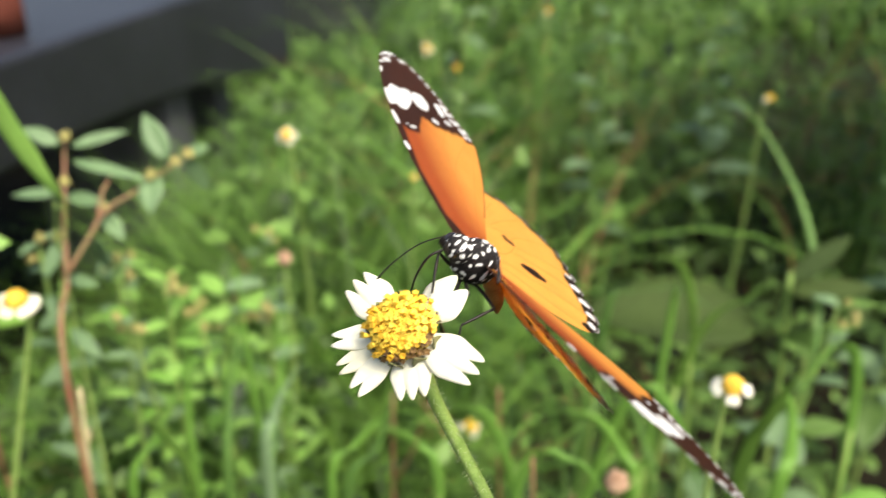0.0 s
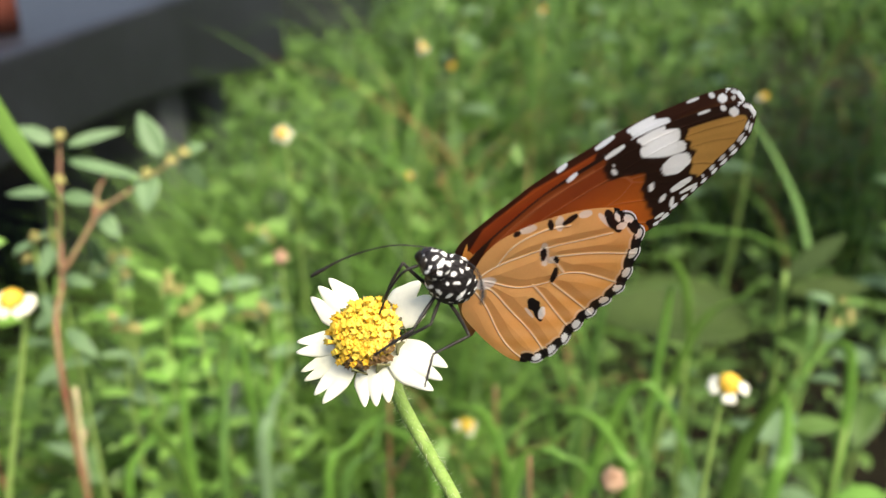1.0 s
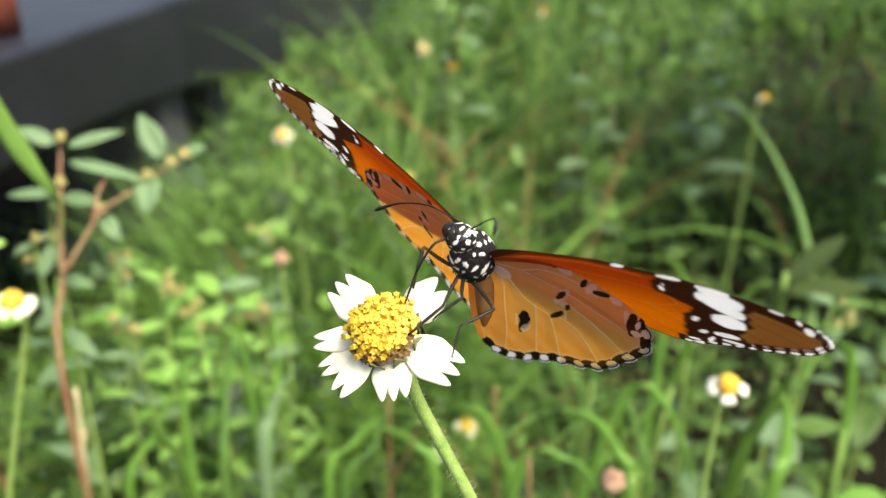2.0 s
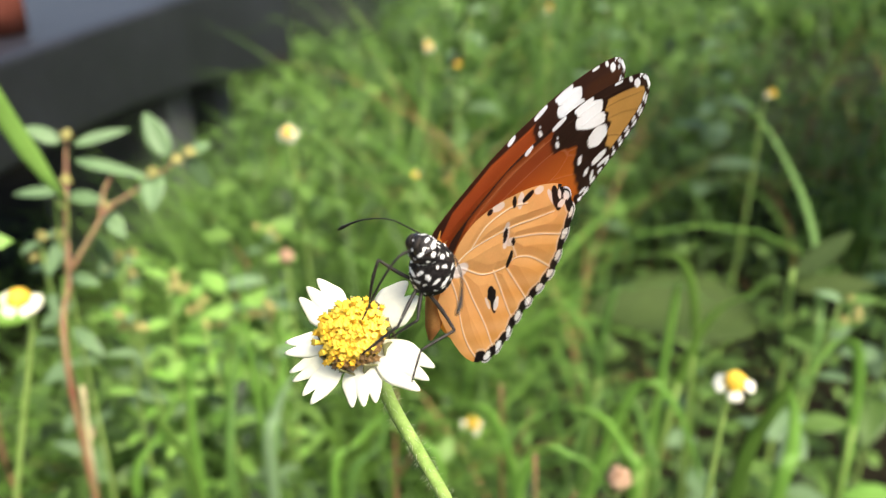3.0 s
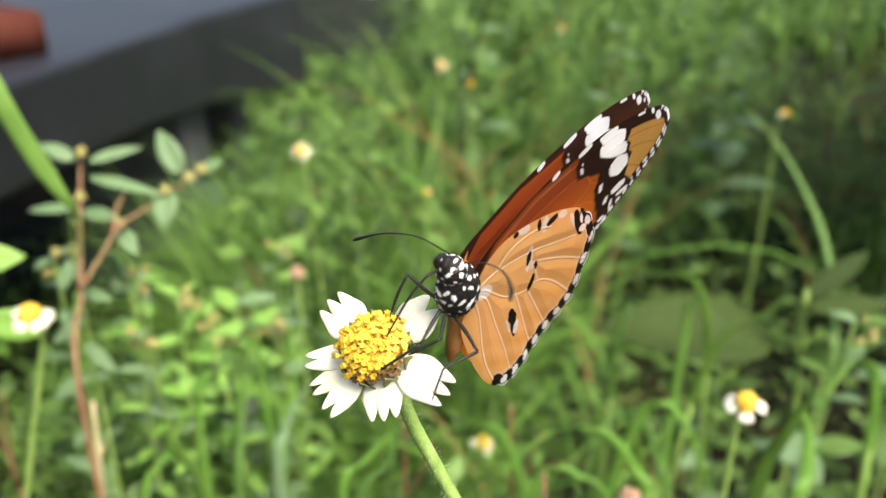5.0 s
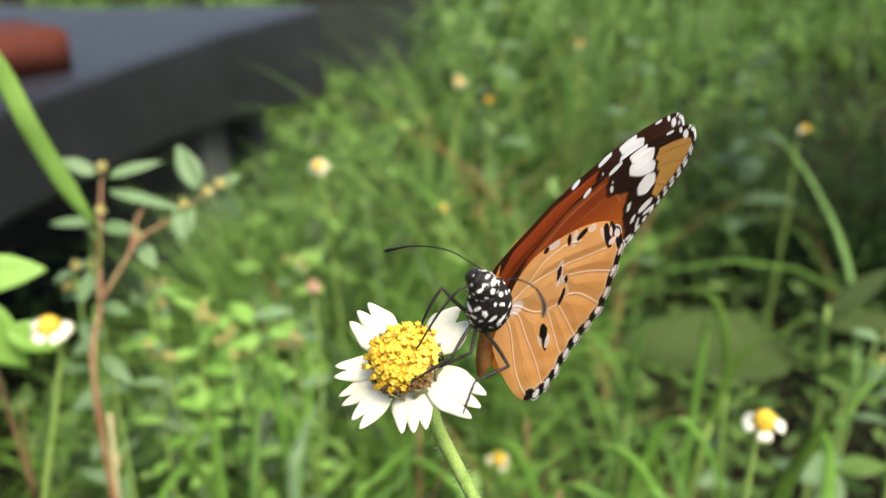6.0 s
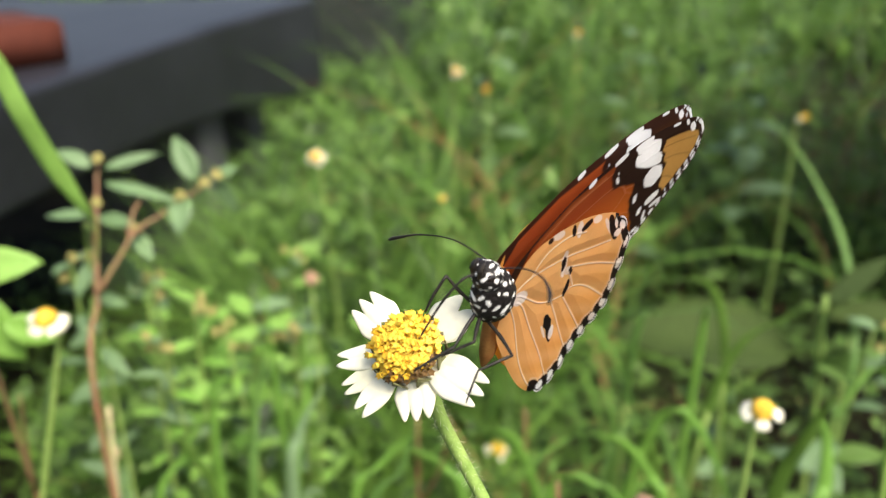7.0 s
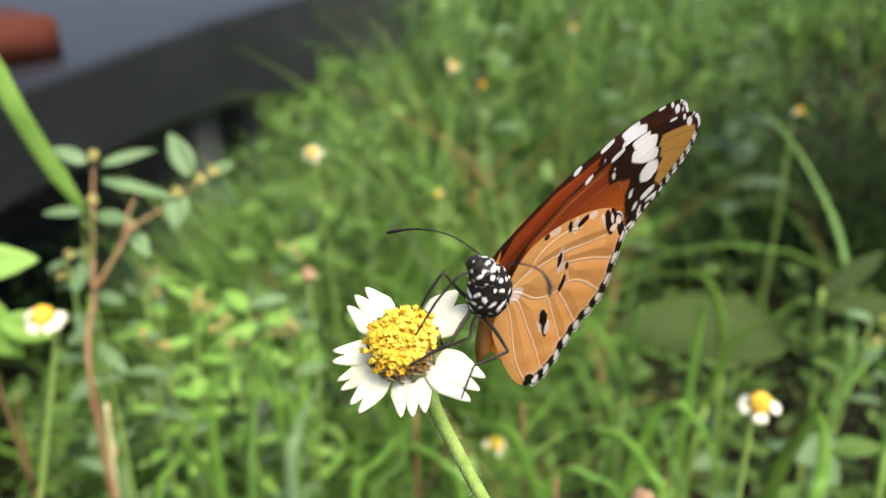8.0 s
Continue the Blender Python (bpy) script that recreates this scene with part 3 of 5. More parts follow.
def hero_flower():
    """The flower that the butterfly sits on. Its foot is at the origin of the thing."""
    foot = Vector((0.045, 0.115, 0.0))
    head = Vector((-0.0044, 0.07616, 0.37385))
    fl = thing("daisy", foot, "cream-white daisy with a domed yellow centre on a hairy green stalk", "flower", "daisies")
    nrm = Vector((-0.309, -0.594, 0.742))
    turn = basis(nrm, (0.9505, -0.1707, 0.2596))
    m = Matrix.Translation(head - foot) @ turn
    line = [m @ Vector((0, 0, -0.0052)), Vector((-0.00146, 0.0781, 0.36399)) - foot, Vector((0.00184, 0.0773, 0.3566)) - foot,
            Vector((0.00556, 0.0759, 0.349)) - foot, Vector((0.0101, 0.0747, 0.338)) - foot, Vector((0.022, 0.077, 0.30)) - foot,
            Vector((0.038, 0.095, 0.17)) - foot, Vector((0, 0, -0.015))]
    part("stem", mesh_from("stem", *tube(line, (0.00095, 0.0009, 0.00085, 0.00085, 0.0009, 0.001, 0.0012, 0.0015), 14, 90)), M_STEM, fl)
    # fine hairs on the visible part of the stalk
    rnd = random.Random(3)
    pts = curve_points(line, 220)
    hairs = []
    for i in range(420):
        k = int(rnd.random() ** 1.3 * 130)
        p, q = pts[k], pts[k + 1]
        d = (q - p).normalized()
        s = d.orthogonal().normalized()
        s.rotate(Matrix.Rotation(rnd.random() * 6.283, 3, d))
        ln = 0.0004 + 0.0006 * rnd.random()
        a = p + s * 0.0008
        b = a + s * ln + d * ln * (rnd.random() - 0.3)
        hairs.append(tube([a, (a + b) / 2 + d * 0.1 * ln, b], (0.000028, 0.00001), 3, 4))
    part("stem_hairs", mesh_from("stem_hairs", *joined(hairs)), M_HAIR, fl, "fine pale bristles on the stalk")["kind"] = "stuff"
    calyx = part("calyx", mesh_from("calyx", *placed(cup(0.0036, 0.0056), m)), M_BRACT, fl, "purplish green cup under the flower head")
    for j in range(9):
        bm = m @ Matrix.Rotation(2 * math.pi * (j + 0.3) / 9, 4, "Z") @ Matrix.Translation((0.0029, 0, -0.0044)) @ Matrix.Rotation(-radians(70), 4, "Y")
        part("bract", mesh_from("bract", *leaf_shape(0.0062, 0.0026, bm, fold=-0.25, droop=-0.1, rows=6, cols=3, thick=0.0002)), M_BRACT, calyx)
    disc = part("disc", mesh_from("disc", *placed(dome(0.0036, 0.0026, 0.1, 2.0), m)), M_DISC, fl, "domed golden yellow disc of tiny tube flowers")
    shared = [mesh_from("floret", *floret_mesh(0.0026, 0.0003)), mesh_from("floret", *floret_mesh(0.0021, 0.00027))]
    brown = mesh_from("floret", *floret_mesh(0.002, 0.00034))
    count = 200
    for i in range(count):
        q = math.sqrt((i + 0.5) / count)
        a = i * 2.39996
        r = q * 0.0035
        z = 0.0014 * (1 - q * q) - 0.0003
        tilt = radians(4 + 36 * q * q + rnd.uniform(-9, 9))
        faded = q > 0.86 and math.cos(a + radians(75)) > 0.62
        o = part("floret", brown if faded else shared[0 if rnd.random() < 0.6 else 1], M_FADED if faded else M_DISC, disc, "withered brown floret" if faded else "")
        o.matrix_basis = m @ Matrix.Translation((r * math.cos(a) * 0.86, r * math.sin(a) * 0.86, z)) @ Matrix.Rotation(a, 4, "Z") @ Matrix.Rotation(tilt, 4, "Y") @ Matrix.Rotation(rnd.random() * 6, 4, "Z") @ Matrix.Diagonal((1, 1, rnd.uniform(0.8, 1.15), 1))
    # petals: turn, reach, breadth, lobes, lift
    for a, ln, wd, lobes, lift in ((132, 9.7, 5.4, 3, 8), (179, 9.7, 3.2, 2, 3), (-159, 9.6, 3.0, 2, 0), (-136, 9.4, 3.7, 2, 0), (-87, 8.1, 5.0, 3, -4), (-36, 10.4, 5.2, 3, 0), (31, 8.7, 5.6, 2, 10)):
        o = part("petal", mesh_from("petal", *ray_mesh(ln / 1000, wd / 1000, lobes, 0.0026, 0.27, 0.05, 16, 8 * lobes + 1)), M_RAY, fl)
        o.matrix_basis = m @ Matrix.Rotation(radians(a), 4, "Z") @ Matrix.Rotation(radians(-lift), 4, "Y") @ Matrix.Translation((0, 0, -0.0004))
    return fl, foot, head - foot


def far_daisy(head, foot, size, rays, tilt=(0, -0.4, 1), seed=1, label=""):
    """A daisy of the same kind further off: stalk, cup, disc and a few petals."""
    rnd = random.Random(seed)
    fl = thing("daisy", foot, label or "small cream-white daisy with an orange-yellow centre in the grass", "flower", "daisies")
    h = Vector(head) - Vector(foot)
    m = Matrix.Translation(h) @ basis(tilt, (1, 0.1, 0))
    line = [m @ Vector((0, 0, -0.4 * size)), m @ Vector((0, 0, -1.2 * size)), h * 0.6 + Vector((rnd.uniform(-0.006, 0.006), rnd.uniform(-0.006, 0.006), 0)), Vector((0, 0, -0.01))]
    part("stem", mesh_from("stem", *tube(line, (0.0008, 0.0009, 0.001, 0.0014), 8, 24)), M_STEM, fl)
    part("calyx", mesh_from("calyx", *placed(cup(0.3 * size, 0.42 * size), m)), M_BRACT, fl)
    part("disc", mesh_from("disc", *placed(dome(0.31 * size, 0.28 * size, 0.25, seed), m)), M_ORANGE, fl)
    for a in rays:
        o = part("petal", mesh_from("petal", *ray_mesh(0.62 * size, 0.42 * size, 3, 0.24 * size, rows=7, cols=10)), M_RAY, fl)
        o.matrix_basis = m @ Matrix.Rotation(radians(a + rnd.uniform(-8, 8)), 4, "Z") @ Matrix.Rotation(radians(rnd.uniform(2, 22)), 4, "Y")
    return fl


def bud(head, foot, size, seed, material, label, category="bud"):
    rnd = random.Random(seed)
    b = thing("bud", foot, label, category, "buds")
    h = Vector(head) - Vector(foot)
    m = Matrix.Translation(h) @ basis((rnd.uniform(-0.3, 0.3), rnd.uniform(-0.4, 0.1), 1), (1, 0, 0))
    part("stem", mesh_from("stem", *tube([h, h * 0.8 + Vector((0.002, 0, 0)), h * 0.45 + Vector((rnd.uniform(-0.006, 0.006), 0, 0)), Vector((0, 0, -0.01))], (0.0006, 0.0007, 0.0009, 0.0012), 7, 20)), M_STEM, b)
    part("head", mesh_from("head", *placed(dome(0.5 * size, 0.6 * size, 0.35, seed), m)), material, b)
    part("calyx", mesh_from("calyx", *placed(cup(0.47 * size, 0.6 * size), m)), M_BRACT, b)


def plant_leaf(parent, at, along, length, width, material, up=(0, -0.3, 1), droop=0.15, fold=0.25):
    z = Vector(up)
    x = Vector(along).normalized()
    z = (z - x * z.dot(x)).normalized()
    m = Matrix((x, z.cross(x), z)).transposed().to_4x4()
    part("leaf", mesh_from("leaf", *leaf_shape(length, width, Matrix.Translation(at) @ m, fold=fold, droop=droop)), material, parent)


def red_weed():
    """The branching weed with a reddish stem before the bench."""
    foot = Vector((-0.122, 0.205, 0))
    w = thing("weed", foot, "branching weed with a reddish stem and paired grey-green leaves", "weed")
    loc = lambda x, y, z: Vector((x, y, z)) - foot
    part("stem", mesh_from("stem", *tube([loc(-0.1393, 0.2744, 0.3396), loc(-0.1376, 0.2658, 0.3302), loc(-0.1356, 0.2555, 0.3174), loc(-0.133, 0.2415, 0.2962), loc(-0.1262, 0.2133, 0.2537), Vector((0, 0, -0.01))], (0.0005, 0.0006, 0.0008, 0.0009, 0.0011, 0.0015), 9, 50)), M_REDSTEM, w)
    part("branch", mesh_from("branch", *tube([loc(-0.1312, 0.2395, 0.299), loc(-0.1245, 0.2467, 0.3097), loc(-0.1202, 0.2534, 0.3169), loc(-0.1129, 0.2608, 0.3206), loc(-0.1033, 0.2711, 0.3259), loc(-0.0997, 0.2757, 0.3286)], (0.0009, 0.0007, 0.0006, 0.0004), 8, 24)), M_REDSTEM, w)
    part("branch", mesh_from("branch", *tube([loc(-0.1224, 0.2516, 0.3155), loc(-0.1226, 0.2589, 0.3218), loc(-0.121, 0.2653, 0.326)], (0.0007, 0.0005), 8, 10)), M_REDSTEM, w)
    for at, d, ln, wd in (
            ((-0.1356, 0.2692, 0.3354), (0.851, 0.483, 0.208), 0.0208, 0.005), ((-0.1399, 0.2697, 0.3365), (-0.885, -0.045, 0.463), 0.0139, 0.0059),
            ((-0.1356, 0.2671, 0.3306), (0.959, -0.27, -0.09), 0.031, 0.0046), ((-0.1374, 0.2617, 0.3189), (0.951, -0.31, -0.01), 0.0169, 0.0055),
            ((-0.1393, 0.2622, 0.3201), (-0.992, 0.116, -0.043), 0.0212, 0.0042), ((-0.1009, 0.268, 0.3311), (-0.455, 0.315, 0.833), 0.0192, 0.0088),
            ((-0.1059, 0.2656, 0.3261), (0.119, -0.837, -0.534), 0.0166, 0.0092), ((-0.0936, 0.2685, 0.3318), (0.347, 0.18, -0.921), 0.0167, 0.0063),
            ((-0.0936, 0.2688, 0.3326), (0.903, -0.143, 0.405), 0.0095, 0.005), ((-0.1235, 0.2593, 0.3132), (0.635, -0.612, -0.471), 0.0134, 0.0063),
            ((-0.1252, 0.2557, 0.3052), (-0.228, 0.339, -0.913), 0.0188, 0.0071), ((-0.1385, 0.2555, 0.3054), (-0.23, -0.75, -0.62), 0.0167, 0.0063),
            ((-0.1368, 0.2494, 0.2921), (0.88, -0.471, 0.059), 0.0149, 0.005), ((-0.1378, 0.2442, 0.2808), (-0.871, -0.015, -0.492), 0.0145, 0.0055),
            ((-0.136, 0.2417, 0.2751), (0.776, -0.489, -0.399), 0.0171, 0.0055), ((-0.1354, 0.2365, 0.2638), (-0.792, -0.447, -0.416), 0.0137, 0.0063)):
        plant_leaf(w, loc(*at), d, ln, wd, M_WEED, (0, -0.7, 0.7), 0.1)
    for k, at in enumerate(((-0.1364, 0.268, 0.3398), (-0.1368, 0.2613, 0.3252), (-0.1056, 0.2628, 0.3272), (-0.0969, 0.265, 0.3317), (-0.0922, 0.2662, 0.3341), (-0.122, 0.2574, 0.316), (-0.139, 0.253, 0.3073))):
        part("flower_knot", mesh_from("flower_knot", *placed(dome(0.0019, 0.0026, 0.8, 3.0 + k), Matrix.Translation(loc(*at) - Vector((0, 0, 0.001))))), M_KNOT, w, "tight knot of tiny yellowish flowers")


def near_left_leaves():
    foot = Vector((-0.135, 0.235, 0))
    g = thing("grass_plant", foot, "broad bright green grass leaf arching out of the weed", "grass")
    loc = lambda x, y, z: Vector((x, y, z)) - foot
    line = curve_points([loc(*q) for q in ((-0.1344, 0.2054, 0.4049), (-0.1345, 0.2116, 0.3945), (-0.1339, 0.2168, 0.3817), (-0.1324, 0.2198, 0.369), (-0.132, 0.2242, 0.3594), (-0.131, 0.2284, 0.3493), (-0.1294, 0.2327, 0.3394), (-0.1285, 0.2376, 0.3308), (-0.1291, 0.2434, 0.3243), (-0.1322, 0.2463, 0.3116), (-0.1387, 0.2521, 0.2908), (-0.1368, 0.2399, 0.264))] + [Vector((0, 0, -0.01))], 40)
    grid = []
    for i, p in enumerate(line):
        s = i / 39
        wd = 0.0029 * min(1, 0.1 + s * 5) * (1.0 if s < 0.45 else max(0.12, 1 - (s - 0.45) * 4))
        grid.append([p + Vector((0.74, 0.53, 0.4)).normalized() * wd * t + Vector((0, 0.25 * wd * abs(t), 0)) for t in (-1, -0.5, 0, 0.5, 1)])
    part("blade", mesh_from("blade", *sheet_body(grid, 0.0002)), M_LIME, g)
    part("sheath", mesh_from("sheath", *tube([line[27], line[33], line[39]], (0.0003, 0.0006, 0.001), 7, 8)), M_STEM, g)
    foot = Vector((-0.167, 0.17, 0))
    s = thing("sapling", foot, "young plant with broad bright green oval leaves", "plant")
    loc = lambda x, y, z: Vector((x - 0.007, y, z)) - foot
    part("stem", mesh_from("stem", *tube([loc(-0.14, 0.178, 0.345), loc(-0.143, 0.177, 0.3), Vector((0, 0, -0.01))], (0.0009, 0.0012, 0.0018), 8, 24)), M_STEM, s)
    plant_leaf(s, loc(-0.1481, 0.2060, 0.3226), (0.985, 0.111, 0.132), 0.0246, 0.0121, M_LIME, (0, -0.8, 0.6))
    plant_leaf(s, loc(-0.1498, 0.2039, 0.3179), (0.616, -0.119, -0.778), 0.0304, 0.0164, M_LIME, (0, -0.8, 0.6))
    plant_leaf(s, loc(-0.1342, 0.2005, 0.3081), (0.752, 0.423, -0.506), 0.0182, 0.0097, M_LIME, (0, -0.8, 0.6))


def bright_weed():
    """A low weed with clustered light green leaves and tiny yellow buds."""
    foot = Vector((-0.115, 0.33, 0))
    w = thing("weed", foot, "low weed with clustered light green leaves and tiny yellowish buds", "weed")
    rnd = random.Random(21)
    part("stem", mesh_from("stem", *tube([(0.012, -0.012, 0.246), (0.006, -0.006, 0.15), (0, 0, -0.01)], (0.0009, 0.0012, 0.0018), 8, 20)), M_STEM, w)
    for k in range(22):
        a = k * 2.4
        z = 0.252 - 0.004 * k - rnd.random() * 0.004
        plant_leaf(w, Vector((0.012 - 0.0004 * k, -0.012 + 0.0004 * k, z)), (math.cos(a), math.sin(a), rnd.uniform(-0.25, 0.5)), rnd.uniform(0.013, 0.024), rnd.uniform(0.007, 0.011), M_LIME if k % 3 else M_WEED)
    for k in range(5):
        at = Vector((0.012 + rnd.uniform(-0.012, 0.014), -0.012 + rnd.uniform(-0.012, 0.008), 0.252 - rnd.random() * 0.02))
        part("flower_knot", mesh_from("flower_knot", *placed(dome(0.0022, 0.003, 0.5, 11.0 + k), Matrix.Translation(at))), M_KNOT, w)


def blade_thing(points, width, label, material, lean=(1, 0, 0.2)):
    foot = Vector((points[-1][0], points[-1][1], 0))
    g = thing("grass_plant", foot, label, "grass", "single grass plants")
    line = curve_points([Vector(p) - foot for p in points], 30)
    grid = []
    for i, p in enumerate(line):
        s = i / 29
        wd = width * 0.5 * min(1, 0.06 + s * 2.2) * (1 - 0.35 * max(0, s - 0.6))
        grid.append([p + Vector(lean).normalized() * wd * t + Vector((0, -0.2 * wd * (1 - abs(t)), 0)) for t in (-1, -0.5, 0, 0.5, 1)])
    part("blade", mesh_from("blade", *sheet_body(grid, 0.0002)), material, g)
    part("sheath", mesh_from("sheath", *tube([line[20], line[25], line[29]], (width * 0.2, width * 0.24, width * 0.28), 7, 8)), M_STEM, g)


def broad_leaf():
    foot = Vector((0.2, 0.37, 0))
    p = thing("broadleaf_weed", foot, "low weed with large dull olive-green leaves, shade darkened into their colour", "weed")
    loc = lambda x, y, z: Vector((x, y, z)) - foot
    part("stem", mesh_from("stem", *tube([loc(0.175, 0.345, 0.245), loc(0.19, 0.36, 0.15), Vector((0, 0, -0.01))], (0.0014, 0.0018, 0.0024), 8, 16)), M_STEM, p)
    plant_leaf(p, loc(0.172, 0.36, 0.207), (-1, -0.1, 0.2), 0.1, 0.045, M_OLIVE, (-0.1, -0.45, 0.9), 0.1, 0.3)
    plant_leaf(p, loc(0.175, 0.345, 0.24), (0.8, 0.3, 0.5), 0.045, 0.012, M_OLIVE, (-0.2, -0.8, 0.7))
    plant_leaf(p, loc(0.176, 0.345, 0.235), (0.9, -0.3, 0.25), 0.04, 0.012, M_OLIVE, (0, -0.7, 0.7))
    plant_leaf(p, loc(0.178, 0.35, 0.2), (0.7, -0.4, 0.5), 0.045, 0.012, M_LEAF, (0, -1, 0.4))


def leafy_weed(foot, top, count, size, seed, label, mats, knots=0):
    """An upright weed: a stem with leaves all round it, larger towards the foot."""
    foot, top = Vector(foot), Vector(top)
    w = thing("weed", foot, label, "weed", "leafy weeds")
    rnd = random.Random(seed)
    h = top - foot
    side = Vector((rnd.uniform(-0.01, 0.01), rnd.uniform(-0.01, 0.01), 0))
    line = curve_points([h, h * 0.66 + side, h * 0.3 + side * 0.6, Vector((0, 0, -0.01))], 30)
    part("stem", mesh_from("stem", *tube([line[0], line[10], line[20], line[29]], (0.0006, 0.0009, 0.0012, 0.0016), 7, 20)), M_STEM, w)
    for k in range(count):
        f = k / count
        p = line[int(f * 20)]
        a = k * 2.4 + seed
        ln = size * (0.55 + 0.6 * f) * rnd.uniform(0.75, 1.2)
        plant_leaf(w, p, (math.cos(a), math.sin(a), rnd.uniform(-0.1, 0.7)), ln, ln * rnd.uniform(0.36, 0.52), mats[k % len(mats)], (0, -0.2, 1), 0.22)
    for k in range(knots):
        p = line[0] + Vector((rnd.uniform(-0.006, 0.006), rnd.uniform(-0.006, 0.006), rnd.uniform(-0.008, 0.003)))
        part("flower_knot", mesh_from("flower_knot", *placed(dome(0.0018, 0.0026, 0.5, seed + k), Matrix.Translation(p))), M_KNOT, w)


def foreground_plants():
    leafy_weed((0.17, 0.3, 0), (0.166, 0.282, 0.262), 22, 0.03, 31, "leafy green weed with pale buds beside the shade", (M_LEAF, M_WEED), 4)
    leafy_weed((0.19, 0.25, 0), (0.186, 0.243, 0.2), 16, 0.034, 32, "low weed with broad lime-green leaves", (M_LIME, M_YOUNG), 0)
    leafy_weed((0.31, 0.45, 0), (0.3, 0.44, 0.27), 24, 0.04, 33, "tall leafy green weed behind the shaded gap", (M_LEAF, M_WEED), 0)
    leafy_weed((0.145, 0.36, 0), (0.15, 0.37, 0.2), 20, 0.032, 34, "leafy green weed low in the grass", (M_LEAF, M_LEAF, M_WEED), 0)
    leafy_weed((-0.075, 0.29, 0), (-0.078, 0.292, 0.255), 22, 0.022, 35, "leafy light green weed with tiny pale buds", (M_LIME, M_WEED, M_WEED), 5)
    leafy_weed((-0.17, 0.36, 0), (-0.168, 0.355, 0.245), 22, 0.026, 36, "leafy weed with light green leaves before the bench", (M_WEED, M_LIME), 3)
    leafy_weed((-0.128, 0.275, 0), (-0.127, 0.268, 0.29), 26, 0.017, 41, "small grey-green leafy weed beside the reddish stem", (M_WEED, M_WEED, M_LIME), 4)
    leafy_weed((-0.155, 0.27, 0), (-0.152, 0.262, 0.3), 22, 0.018, 42, "small grey-green leafy weed beside the reddish stem", (M_WEED,), 3)
    leafy_weed((-0.1, 0.4, 0), (-0.1, 0.39, 0.245), 24, 0.026, 43, "leafy light green weed with tiny pale buds", (M_WEED, M_LIME), 5)
    leafy_weed((-0.107, 0.278, 0), (-0.1108, 0.2717, 0.2796), 30, 0.019, 51, "leafy weed with clustered bright lime-green leaves and pale buds", (M_LIME, M_LIME, M_YOUNG), 5)
    leafy_weed((-0.104, 0.297, 0), (-0.1076, 0.2908, 0.2602), 26, 0.02, 52, "leafy weed with clustered bright lime-green leaves and pale buds", (M_LIME, M_YOUNG), 5)
    leafy_weed((-0.117, 0.263, 0), (-0.1214, 0.2566, 0.2712), 22, 0.018, 53, "small soft green leafy weed with pale buds", (M_YOUNG, M_WEED), 5)
    leafy_weed((0.15, 0.75, 0), (0.15, 0.74, 0.315), 22, 0.045, 37, "leafy green weed in the grass bank", (M_LEAF, M_WEED), 3)
    leafy_weed((0.3, 0.85, 0), (0.3, 0.84, 0.3), 22, 0.05, 38, "leafy green weed in the grass bank", (M_WEED, M_LEAF), 3)
    leafy_weed((0.03, 0.9, 0), (0.03, 0.89, 0.34), 22, 0.045, 39, "leafy green weed in the grass bank", (M_LEAF, M_WEED), 3)
    far_daisy((-0.1158, 0.183, 0.3193), (-0.2, 0.2, 0), 0.01, (20, 160, 200, 250, 300, 340), (0.1, -0.35, 1), 3, "half-opened cream daisy with an orange centre before the weed")
    far_daisy((0.0812, 0.179, 0.2943), (0.082, 0.195, 0), 0.0098, (-10, 140, 190, 250, 330), (-0.05, -0.45, 1), 5, "cream daisy with an orange centre and few short petals")
    far_daisy((-0.0905, 0.429, 0.2925), (-0.09, 0.45, 0), 0.0105, (0, 90, 150, 210, 300), (0, -0.9, 0.8), 6)
    far_daisy((-0.012, 0.6, 0.31), (-0.01, 0.62, 0), 0.009, (0, 120, 240), (0.2, -0.9, 0.6), 8)
    far_daisy((0.1035, 0.781, 0.3135), (0.1, 0.8, 0), 0.009, (60, 240), (0, -0.7, 0.8), 9)
    far_daisy((0.0145, 0.329, 0.163), (0.02, 0.35, 0), 0.0115, (0, 180, 300), (0.5, -0.6, 0.8), 10, "small withering orange daisy low in the grass")
    far_daisy((0.2585, 0.6, 0.272), (0.26, 0.62, 0), 0.009, (30, 200), (0.2, -0.6, 0.8), 11, "small yellow flower head with hardly any petals")
    far_daisy((0.012, 0.7, 0.275), (0.01, 0.72, 0), 0.009, (), (0, -0.6, 0.8), 12, "small yellow flower head that has lost its petals")
    far_daisy((-0.019, 0.47, 0.252), (-0.02, 0.49, 0), 0.0065, (40,), (0, -0.6, 0.8), 13, "small yellow flower head that has lost its petals")
    bud((-0.066, 0.288, 0.281), (-0.08, 0.3, 0), 0.006, 4, M_BUD, "withered pinkish brown flower bud on a thin stalk")
    bud((-0.142, 0.306, 0.264), (-0.145, 0.31, 0), 0.0055, 5, M_BUD, "dry brown round seed bud on a thin stalk")
    bud((0.0568, 0.196, 0.2436), (0.056, 0.205, 0), 0.008, 6, M_BUD, "rust-brown withered bud low in the grass")
    stalk = thing("dry_stalk", (-0.139, 0.214, 0), "pale straw-coloured broken stalk beside the weed", "stalk")
    part("culm", mesh_from("culm", *tube([(0.0065, 0.018, 0.256), (0.005, 0.008, 0.18), (0, 0, -0.01)], (0.0008, 0.001, 0.0013), 8, 18)), M_STRAW, stalk)
    part("node", mesh_from("node", *tube([(0.0062, 0.0165, 0.238), (0.0061, 0.016, 0.234)], (0.0015, 0.0015), 8, 4)), M_STRAW, stalk)
